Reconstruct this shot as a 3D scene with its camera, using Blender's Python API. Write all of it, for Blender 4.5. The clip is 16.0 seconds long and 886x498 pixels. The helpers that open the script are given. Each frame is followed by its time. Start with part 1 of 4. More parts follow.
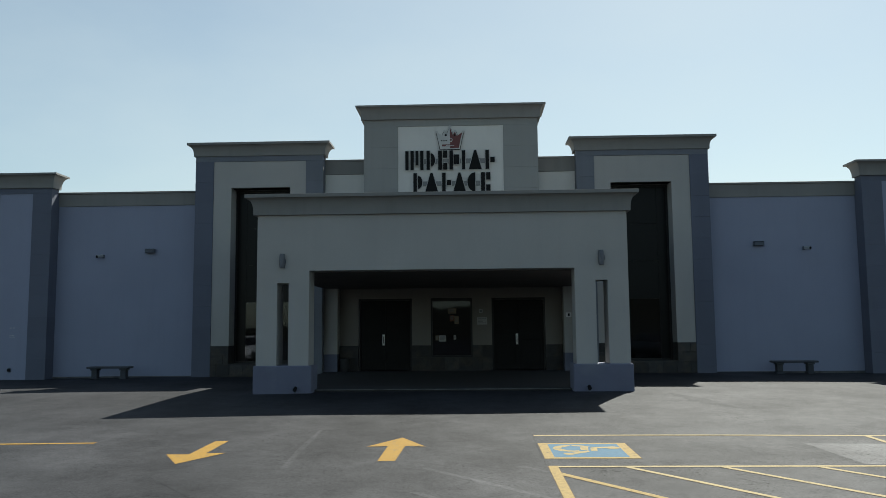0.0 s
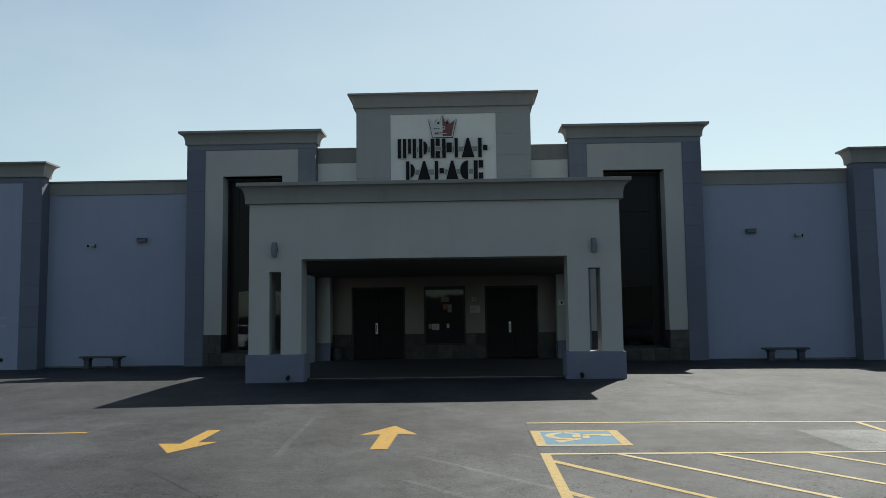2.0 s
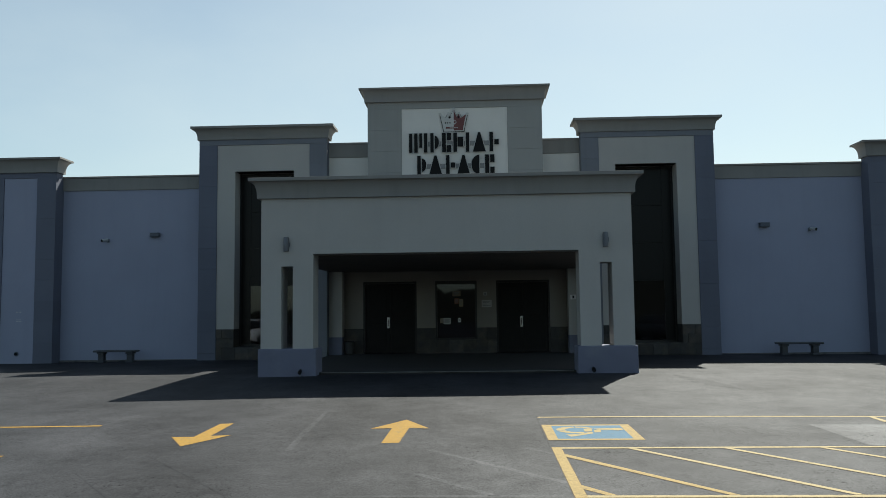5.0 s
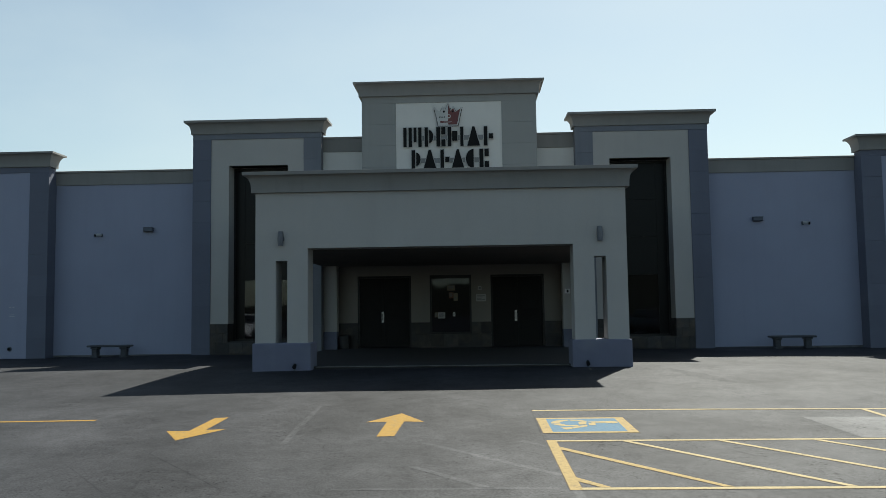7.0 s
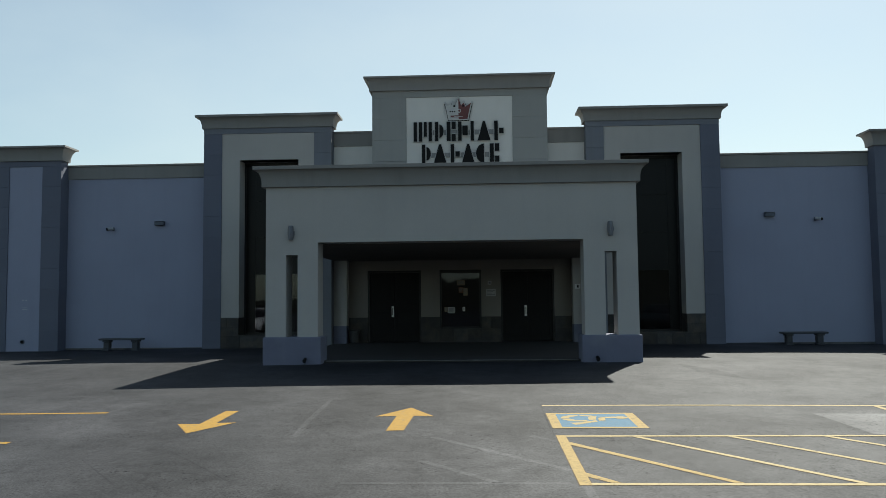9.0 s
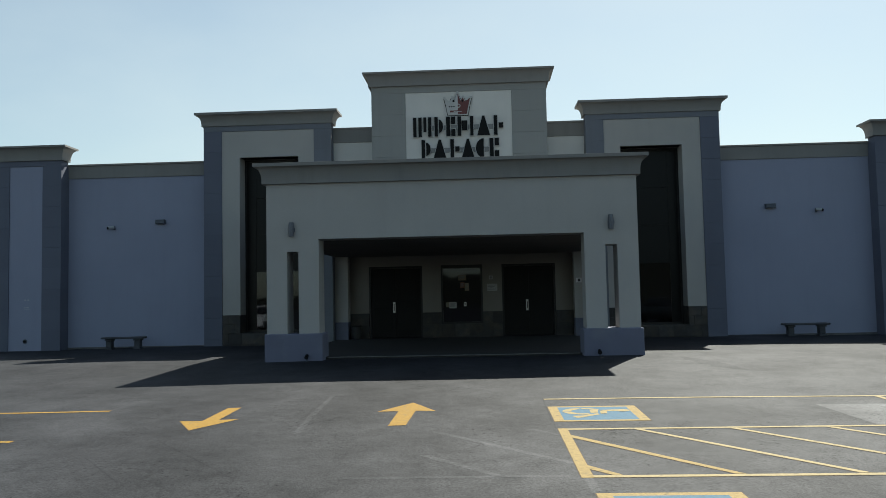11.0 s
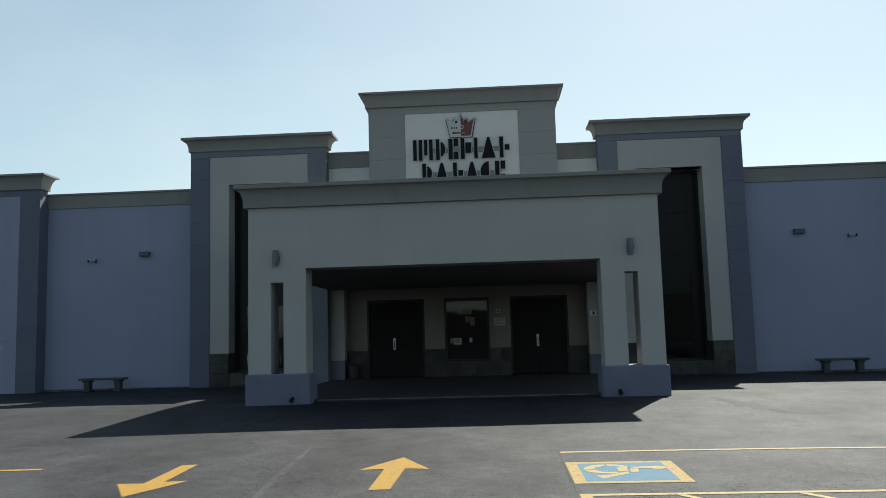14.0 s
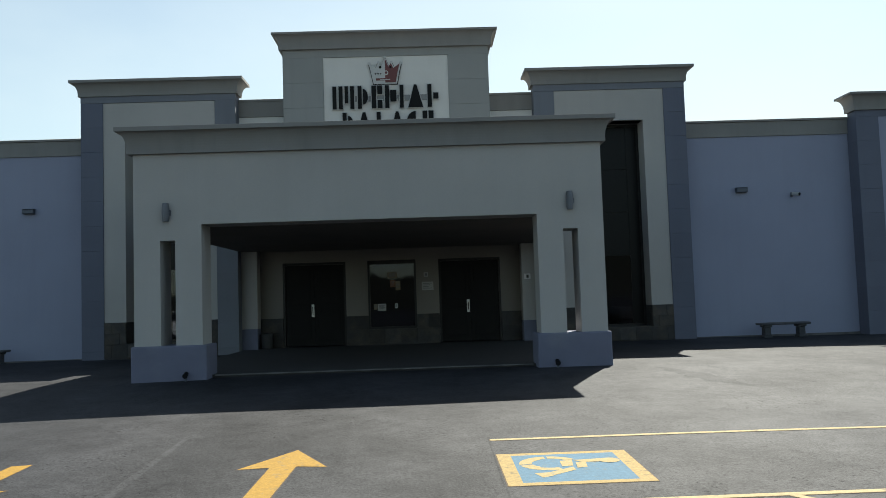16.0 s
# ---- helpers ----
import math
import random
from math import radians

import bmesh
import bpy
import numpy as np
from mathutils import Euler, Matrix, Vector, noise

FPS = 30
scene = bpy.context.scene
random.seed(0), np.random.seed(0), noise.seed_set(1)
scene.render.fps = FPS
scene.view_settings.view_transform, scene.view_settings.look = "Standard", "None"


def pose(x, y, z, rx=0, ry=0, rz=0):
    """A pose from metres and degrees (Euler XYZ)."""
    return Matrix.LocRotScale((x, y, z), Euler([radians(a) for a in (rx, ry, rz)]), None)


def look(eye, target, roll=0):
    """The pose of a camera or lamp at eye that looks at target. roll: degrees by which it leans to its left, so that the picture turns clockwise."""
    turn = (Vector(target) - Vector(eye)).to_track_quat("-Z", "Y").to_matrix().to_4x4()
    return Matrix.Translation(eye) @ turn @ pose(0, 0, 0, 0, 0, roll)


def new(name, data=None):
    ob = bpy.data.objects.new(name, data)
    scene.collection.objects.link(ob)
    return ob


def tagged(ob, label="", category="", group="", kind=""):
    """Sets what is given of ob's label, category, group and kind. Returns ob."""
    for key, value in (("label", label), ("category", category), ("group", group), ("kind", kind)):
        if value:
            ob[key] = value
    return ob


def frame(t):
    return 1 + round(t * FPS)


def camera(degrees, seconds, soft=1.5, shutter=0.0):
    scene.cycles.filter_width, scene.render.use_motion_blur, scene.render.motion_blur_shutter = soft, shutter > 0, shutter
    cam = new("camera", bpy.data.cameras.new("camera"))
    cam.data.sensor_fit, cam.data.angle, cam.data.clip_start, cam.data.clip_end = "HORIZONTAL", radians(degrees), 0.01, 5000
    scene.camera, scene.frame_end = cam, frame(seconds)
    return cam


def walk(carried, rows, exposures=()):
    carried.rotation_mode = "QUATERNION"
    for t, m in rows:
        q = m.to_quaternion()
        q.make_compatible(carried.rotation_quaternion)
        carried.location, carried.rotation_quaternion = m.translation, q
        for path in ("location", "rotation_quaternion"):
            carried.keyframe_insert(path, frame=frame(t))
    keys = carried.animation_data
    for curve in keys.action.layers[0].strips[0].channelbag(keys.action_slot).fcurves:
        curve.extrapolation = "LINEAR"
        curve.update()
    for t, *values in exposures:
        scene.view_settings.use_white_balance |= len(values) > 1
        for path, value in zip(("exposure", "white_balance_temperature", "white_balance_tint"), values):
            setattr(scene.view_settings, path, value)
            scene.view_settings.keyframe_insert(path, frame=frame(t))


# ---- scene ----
cam = camera(58.4, 16.0, soft=0.6)
PATH = [
    (0, (0.704, -17.983, 1.408), (0.632, -15.995, 1.609), -0.5),
    (0.5, (0.716, -17.990, 1.401), (0.644, -16.001, 1.596), -0.5),
    (1, (0.719, -17.971, 1.401), (0.663, -15.981, 1.589), -0.6),
    (1.5, (0.714, -17.964, 1.402), (0.655, -15.973, 1.578), -0.8),
    (2, (0.723, -17.956, 1.406), (0.667, -15.964, 1.578), -0.7),
    (2.5, (0.721, -17.962, 1.408), (0.645, -15.971, 1.589), -0.8),
    (3, (0.734, -17.976, 1.407), (0.639, -15.986, 1.585), -0.9),
    (3.5, (0.731, -17.985, 1.403), (0.631, -15.995, 1.580), -0.6),
    (4, (0.730, -17.959, 1.403), (0.641, -15.968, 1.567), -0.7),
    (6.5, (0.730, -17.957, 1.393), (0.648, -15.964, 1.546), -0.7),
    (7, (0.721, -17.961, 1.389), (0.650, -15.968, 1.534), -0.8),
    (7.5, (0.722, -17.980, 1.408), (0.624, -15.988, 1.566), -0.7),
    (8, (0.731, -17.972, 1.396), (0.635, -15.981, 1.555), -0.6),
    (8.5, (0.721, -17.957, 1.390), (0.625, -15.964, 1.533), -0.5),
    (11, (0.737, -17.954, 1.377), (0.637, -15.961, 1.498), -1.2),
    (11.5, (0.780, -17.901, 1.365), (0.666, -15.909, 1.500), -0.5),
    (11.6, (0.763, -17.927, 1.428), (0.616, -15.937, 1.559), -0.4),
    (11.8, (0.808, -17.768, 1.390), (0.710, -15.777, 1.546), -0.2),
    (12, (0.771, -17.631, 1.383), (0.640, -15.644, 1.566), -0.4),
    (12.2, (0.760, -17.568, 1.313), (0.712, -15.576, 1.488), -2),
    (12.5, (0.737, -17.352, 1.364), (0.683, -15.359, 1.529), -2.5),
    (12.7, (0.773, -17.224, 1.386), (0.647, -15.236, 1.562), -2.2),
    (13, (0.769, -16.922, 1.330), (0.597, -14.934, 1.467), -0.4),
    (13.2, (0.804, -16.829, 1.430), (0.636, -14.842, 1.589), -0.3),
    (13.5, (0.776, -16.566, 1.352), (0.747, -14.576, 1.546), -1.4),
    (13.8, (0.867, -16.306, 1.366), (0.808, -14.316, 1.565), -2.2),
    (14, (0.818, -16.131, 1.325), (0.698, -14.146, 1.539), -1.6),
    (14.2, (0.866, -15.987, 1.330), (0.685, -14.001, 1.485), -0.3),
    (14.5, (0.910, -15.730, 1.303), (0.742, -13.747, 1.508), 0.3),
    (14.8, (0.949, -15.394, 1.293), (0.903, -13.402, 1.473), -1.3),
    (15, (0.885, -15.235, 1.345), (0.846, -13.243, 1.517), -1.3),
    (15.2, (0.911, -15.054, 1.301), (0.770, -13.067, 1.479), -0.6),
    (15.5, (0.970, -14.782, 1.337), (0.800, -12.794, 1.475), -0.1),
    (15.8, (1.030, -14.430, 1.270), (0.981, -12.436, 1.409), -0.8),
    (16, (0.985, -14.238, 1.288), (1.030, -12.242, 1.413), -1.9),
]
walk(cam, [(t, look(eye, target, roll)) for t, eye, target, roll in PATH],
     [(0.0, 0.78, 6850, 2), (7.0, 0.88, 6900, 2), (12.5, 0.89, 6900, 2), (14.5, 1.03, 6950, 2), (15.5, 1.12, 7000, 3), (16.0, 1.20, 7050, 3)])

# ---- light ----
SUN = Vector((1.48, 3.56, 4.6)).normalized()
world = bpy.data.worlds.new("sky")
scene.world = world
world.use_nodes = True
wn = world.node_tree
sky = wn.nodes.new("ShaderNodeTexSky")
sky.sky_type, sky.sun_disc = "NISHITA", False
sky.sun_elevation, sky.sun_rotation = math.asin(SUN.z), math.atan2(SUN.x, SUN.y)
sky.altitude, sky.air_density, sky.dust_density, sky.ozone_density = 300, 1.0, 1.15, 1.0
haze = wn.nodes.new("ShaderNodeMix")
haze.data_type, haze.blend_type = "RGBA", "MULTIPLY"
haze.inputs[0].default_value, haze.inputs[7].default_value = 1.0, (0.966, 1.0, 0.965, 1)
wn.links.new(sky.outputs[0], haze.inputs[6])
veil = wn.nodes.new("ShaderNodeMix")
veil.data_type = "RGBA"
veil.inputs[7].default_value = (6.1, 6.9, 7.5, 1)
wisp = wn.nodes.new("ShaderNodeTexNoise")
wisp.inputs["Scale"].default_value, wisp.inputs["Detail"].default_value, wisp.inputs["Roughness"].default_value = 1.0, 7.0, 0.55
stretch = wn.nodes.new("ShaderNodeVectorMath")
stretch.operation = "MULTIPLY"
stretch.inputs[1].default_value = (2.2, 2.2, 4.5)
wn.links.new(wn.nodes.new("ShaderNodeTexCoord").outputs["Generated"], stretch.inputs[0])
wn.links.new(stretch.outputs[0], wisp.inputs["Vector"])
cover = wn.nodes.new("ShaderNodeMapRange")
for k, v in (("From Min", 0.35), ("From Max", 0.7), ("To Min", 0.24), ("To Max", 0.48)):
    cover.inputs[k].default_value = v
wn.links.new(wisp.outputs["Fac"], cover.inputs["Value"])
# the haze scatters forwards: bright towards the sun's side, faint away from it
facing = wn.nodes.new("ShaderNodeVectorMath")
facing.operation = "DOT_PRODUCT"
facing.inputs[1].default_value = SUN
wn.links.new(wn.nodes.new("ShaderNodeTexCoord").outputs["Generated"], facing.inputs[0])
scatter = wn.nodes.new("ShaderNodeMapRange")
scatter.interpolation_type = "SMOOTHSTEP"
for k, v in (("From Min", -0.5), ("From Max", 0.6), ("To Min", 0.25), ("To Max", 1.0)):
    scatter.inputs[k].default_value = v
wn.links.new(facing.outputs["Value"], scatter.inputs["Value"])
split = wn.nodes.new("ShaderNodeSeparateXYZ")
wn.links.new(wn.nodes.new("ShaderNodeTexCoord").outputs["Generated"], split.inputs[0])
low = wn.nodes.new("ShaderNodeMapRange")  # the haze layer thins out overhead
low.interpolation_type = "SMOOTHSTEP"
for k, v in (("From Min", 0.2), ("From Max", 0.8), ("To Min", 1.0), ("To Max", 0.05)):
    low.inputs[k].default_value = v
wn.links.new(split.outputs["Z"], low.inputs["Value"])
layer = wn.nodes.new("ShaderNodeMath")
layer.operation = "MULTIPLY"
wn.links.new(cover.outputs[0], layer.inputs[0])
wn.links.new(low.outputs[0], layer.inputs[1])
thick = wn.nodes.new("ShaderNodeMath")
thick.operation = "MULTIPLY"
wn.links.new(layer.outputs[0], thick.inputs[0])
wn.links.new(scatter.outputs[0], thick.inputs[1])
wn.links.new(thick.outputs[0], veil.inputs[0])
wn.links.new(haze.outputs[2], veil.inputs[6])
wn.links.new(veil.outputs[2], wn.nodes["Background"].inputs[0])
wn.nodes["Background"].inputs[1].default_value = 0.070
sun = new("sun", bpy.data.lights.new("sun", "SUN"))
sun.data.energy, sun.data.angle, sun.data.color = 5.0, radians(0.53), (1.0, 0.98, 0.962)
sun.matrix_world = look(SUN * 60, (0, 0, 0))


# ---- materials ----
def material(name, color, rough=0.8, vary=0.12, grain=60.0, blotch=1.2, bump=0.15, bump_scale=None, metal=0.0,
             tint=None, tint_at=(0.5, 0.7), streak=0.0, spec=0.5, pieces=0.0, depth=0.004):
    """Paint or mineral surface: base colour varied by fine grain and broad blotches, optional stains and streaks."""
    m = bpy.data.materials.new(name)
    m.use_nodes = True
    n, l = m.node_tree.nodes, m.node_tree.links
    bsdf = n["Principled BSDF"]
    bsdf.inputs["Roughness"].default_value = rough
    bsdf.inputs["Metallic"].default_value = metal
    bsdf.inputs["Specular IOR Level"].default_value = spec
    at = n.new("ShaderNodeNewGeometry").outputs["Position"]

    def noisy(scale, detail=3.0, src=at, rough_=0.55):
        t = n.new("ShaderNodeTexNoise")
        t.inputs["Scale"].default_value, t.inputs["Detail"].default_value, t.inputs["Roughness"].default_value = scale, detail, rough_
        l.new(src, t.inputs["Vector"])
        return t.outputs["Fac"]

    def ramp(src, a, b, lo, hi):
        r = n.new("ShaderNodeMapRange")
        for k, v in (("From Min", a), ("From Max", b), ("To Min", lo), ("To Max", hi)):
            r.inputs[k].default_value = v
        l.new(src, r.inputs["Value"])
        return r.outputs[0]

    def times(a, b):
        x = n.new("ShaderNodeMath")
        x.operation = "MULTIPLY"
        l.new(a, x.inputs[0])
        l.new(b, x.inputs[1])
        return x.outputs[0]

    fine, broad = noisy(grain, 4.0), noisy(blotch, 5.0)
    gain = times(ramp(fine, 0.3, 0.7, 1 - vary, 1 + vary), ramp(broad, 0.3, 0.7, 1 - vary, 1 + vary))
    if streak:
        squash = n.new("ShaderNodeVectorMath")
        squash.operation = "MULTIPLY"
        squash.inputs[1].default_value = (5.0, 5.0, 0.35)
        l.new(at, squash.inputs[0])
        gain = times(gain, ramp(noisy(1.0, 4.0, squash.outputs[0]), 0.5, 0.75, 1.0, 1 - streak))
    if pieces:
        gain = times(gain, ramp(n.new("ShaderNodeObjectInfo").outputs["Random"], 0, 1, 1 - pieces, 1 + pieces))
    mix = n.new("ShaderNodeMix")
    mix.data_type = "RGBA"
    mix.inputs[6].default_value = (*color, 1)
    mix.inputs[7].default_value = (*(tint or color), 1)
    if tint:
        l.new(ramp(noisy(blotch * 0.6, 6.0), *tint_at, 0, 1), mix.inputs[0])
    scaled = n.new("ShaderNodeVectorMath")
    scaled.operation = "SCALE"
    l.new(mix.outputs[2], scaled.inputs[0])
    l.new(gain, scaled.inputs["Scale"])
    l.new(scaled.outputs[0], bsdf.inputs["Base Color"])
    if bump:
        b = n.new("ShaderNodeBump")
        b.inputs["Strength"].default_value, b.inputs["Distance"].default_value = bump, depth
        l.new(noisy(bump_scale or grain, 5.0, at, 0.65), b.inputs["Height"])
        l.new(b.outputs[0], bsdf.inputs["Normal"])
    return m


def glass_material(name, see, tone, gloss_tone=0.55):
    """Tinted window glass: clear gloss over a dark see-through tint."""
    m = bpy.data.materials.new(name)
    m.use_nodes = True
    n, l = m.node_tree.nodes, m.node_tree.links
    n.remove(n["Principled BSDF"])
    clear, gloss, mix, fres = (n.new("ShaderNodeBsdf" + k) for k in ("Transparent", "Glossy")), None, None, None
    clear, gloss = clear
    mix, fres = n.new("ShaderNodeMixShader"), n.new("ShaderNodeFresnel")
    fres.inputs["IOR"].default_value = 1.5
    clear.inputs[0].default_value = (see * tone[0], see * tone[1], see * tone[2], 1)
    gloss.inputs["Roughness"].default_value = 0.015
    gloss.inputs["Color"].default_value = (0.88 * gloss_tone, 0.95 * gloss_tone, 1.08 * gloss_tone, 1)
    l.new(fres.outputs[0], mix.inputs[0])
    l.new(clear.outputs[0], mix.inputs[1])
    l.new(gloss.outputs[0], mix.inputs[2])
    l.new(mix.outputs[0], n["Material Output"].inputs[0])
    return m


STUCCO = material("light_stucco", (0.392, 0.378, 0.362), 0.92, 0.05, 90, 0.7, 0.35, streak=0.03)
SIDEWALL = material("blue_grey_stucco", (0.266, 0.284, 0.372), 0.92, 0.045, 90, 0.6, 0.35, streak=0.035)
TRIM = material("cornice_paint", (0.216, 0.210, 0.202), 0.85, 0.05, 80, 0.9, 0.25, streak=0.08)
BLUE = material("slate_blue_paint", (0.116, 0.127, 0.168), 0.85, 0.05, 80, 0.8, 0.3, streak=0.06, pieces=0.035)
MIDBLUE = material("grey_blue_paint", (0.158, 0.170, 0.198), 0.85, 0.05, 80, 0.8, 0.3, streak=0.06, pieces=0.03)
BASE = material("plinth_blue_paint", (0.146, 0.154, 0.212), 0.85, 0.07, 70, 1.6, 0.3, tint=(0.2, 0.21, 0.25), tint_at=(0.55, 0.8))
SIGNPALE = material("sign_panel_paint", (0.61, 0.60, 0.575), 0.9, 0.04, 90, 0.9, 0.3, streak=0.03)
TOWER = material("tower_grey_paint", (0.266, 0.270, 0.264), 0.85, 0.04, 80, 0.8, 0.3, streak=0.06, pieces=0.03)
STONE = material("charcoal_stone", (0.034, 0.032, 0.031), 0.7, 0.25, 35, 5.0, 0.6, tint=(0.05, 0.042, 0.034), tint_at=(0.45, 0.6), pieces=0.4, depth=0.008)
# Soffit's brown-grey, with some of the underside's shade put into the colour.
SOFFIT = material("shade_toned_soffit", (0.15, 0.13, 0.112), 0.85, 0.1, 40, 1.0, 0.1)
# Porch concrete set near black: the portico's shade is put into its colour.
PORCH = material("shade_toned_concrete", (0.028, 0.0268, 0.026), 0.8, 0.12, 70, 0.8, 0.3, tint=(0.03, 0.03, 0.031))
EDGE = material("worn_step_edge", (0.12, 0.116, 0.112), 0.8, 0.2, 50, 4.0, 0.3, tint=(0.055, 0.055, 0.055), tint_at=(0.5, 0.65))
INNER = material("recess_wall_paint", (0.20, 0.180, 0.160), 0.9, 0.05, 80, 1.0, 0.2)
DOOR = material("black_door_paint", (0.012, 0.0115, 0.011), 0.6, 0.1, 30, 3.0, 0.05, spec=0.15)
FRAME = material("dark_bronze_metal", (0.022, 0.021, 0.02), 0.4, 0.1, 60, 4.0, 0.05, metal=0.6)
# Near-black for backing sheets that stand in for the darkness of unlit rooms.
ROOM = material("unlit_room_backing", (0.012, 0.012, 0.013), 0.9, 0.1, 10, 1.0, 0.0)
SPANDREL = material("black_spandrel", (0.005, 0.005, 0.0055), 0.3, 0.1, 8, 1.0, 0.02, spec=0.15)
GLASS = glass_material("tinted_glass", 0.35, (0.9, 0.95, 1.0))
WINGLASS = glass_material("clean_tinted_glass", 0.35, (0.9, 0.95, 1.0), 0.75)
STEEL = material("brushed_steel", (0.62, 0.62, 0.60), 0.35, 0.06, 90, 5.0, 0.05, metal=0.5)
LAMP = material("grey_lamp_housing", (0.12, 0.13, 0.15), 0.5, 0.06, 80, 5.0, 0.05)
DARKLAMP = material("dark_lamp_housing", (0.068, 0.082, 0.108), 0.5, 0.08, 80, 5.0, 0.05)
LENS = material("smoked_lens", (0.02, 0.02, 0.022), 0.15, 0.05, 30, 5.0, 0.0)
WHITE = material("white_plastic", (0.7, 0.7, 0.69), 0.5, 0.05, 60, 5.0, 0.0)
BARREL = material("weathered_camera_plastic", (0.34, 0.35, 0.36), 0.5, 0.08, 60, 5.0, 0.0)
PAPER = material("paper", (0.38, 0.375, 0.36), 0.85, 0.05, 40, 6.0, 0.0)
INK = material("grey_print", (0.16, 0.16, 0.17), 0.85, 0.05, 40, 6.0, 0.0)
FAINT = material("faded_lettering_paint", (0.46, 0.45, 0.48), 0.9, 0.1, 60, 8.0, 0.0)
BLACK = material("black_acrylic", (0.007, 0.0075, 0.008), 0.6, 0.08, 40, 5.0, 0.0, spec=0.15)
RETURN = material("pale_letter_edge", (0.46, 0.46, 0.45), 0.5, 0.05, 60, 5.0, 0.0)
RACEWAY = material("raceway_grey", (0.22, 0.225, 0.225), 0.6, 0.06, 60, 5.0, 0.0)
RED = material("crown_red", (0.12, 0.028, 0.026), 0.45, 0.1, 20, 6.0, 0.0)
CONCRETE = material("weathered_concrete", (0.068, 0.072, 0.083), 0.9, 0.18, 45, 4.0, 0.5, tint=(0.055, 0.055, 0.055), tint_at=(0.5, 0.7))
YELLOW = material("yellow_road_paint", (0.252, 0.145, 0.022), 0.8, 0.14, 55, 22.0, 0.5, tint=(0.16, 0.115, 0.05), tint_at=(0.58, 0.70), spec=0.25)
RIM = material("old_paint_edge", (0.06, 0.036, 0.016), 0.85, 0.2, 40, 8.0, 0.4)
TAN = material("faded_tan_paper", (0.2, 0.16, 0.11), 0.85, 0.05, 40, 6.0, 0.0)
RUST = material("faded_orange_paper", (0.16, 0.075, 0.04), 0.85, 0.05, 40, 6.0, 0.0)
DARKCAR = material("dark_car_paint", (0.03, 0.03, 0.033), 0.3, 0.02, 20, 2.0, 0.0)
GOLD = material("sun_faded_yellow_paint", (0.262, 0.186, 0.072), 0.8, 0.14, 55, 22.0, 0.5, tint=(0.15, 0.115, 0.06), tint_at=(0.58, 0.70), spec=0.25)
PALE = material("faded_yellow_paint", (0.30, 0.238, 0.125), 0.8, 0.12, 55, 22.0, 0.5, tint=(0.17, 0.14, 0.085), tint_at=(0.58, 0.70), spec=0.25)
EMBLEM = material("pale_emblem_paint", (0.275, 0.212, 0.10), 0.8, 0.12, 55, 22.0, 0.5, tint=(0.2, 0.19, 0.13), tint_at=(0.58, 0.70), spec=0.25)
SKYBLUE = material("blue_road_paint", (0.058, 0.122, 0.178), 0.8, 0.12, 55, 22.0, 0.5, tint=(0.085, 0.12, 0.135), tint_at=(0.58, 0.70), spec=0.25)
BIN = material("dark_bin_plastic", (0.025, 0.025, 0.026), 0.55, 0.1, 40, 4.0, 0.05)
BARK = material("grey_bark", (0.10, 0.085, 0.065), 0.95, 0.2, 12, 2.0, 0.6)
NIGHTLEAF = material("dark_foliage", (0.022, 0.024, 0.019), 0.95, 0.12, 1.5, 0.3, 0.0)
LEAF = material("olive_leaf", (0.085, 0.085, 0.035), 0.8, 0.3, 3, 0.6, 0.0, pieces=0.1)
GRASS = material("dry_green_grass", (0.14, 0.17, 0.045), 0.95, 0.25, 6, 0.3, 0.4, tint=(0.2, 0.19, 0.07))
RAIL = material("galvanised_rail", (0.36, 0.37, 0.38), 0.5, 0.08, 60, 4.0, 0.05, metal=0.4)
CARWHITE = material("white_car_paint", (0.75, 0.75, 0.75), 0.25, 0.02, 20, 2.0, 0.0)
TYRE = material("tyre_rubber", (0.02, 0.02, 0.02), 0.85, 0.1, 40, 5.0, 0.1)


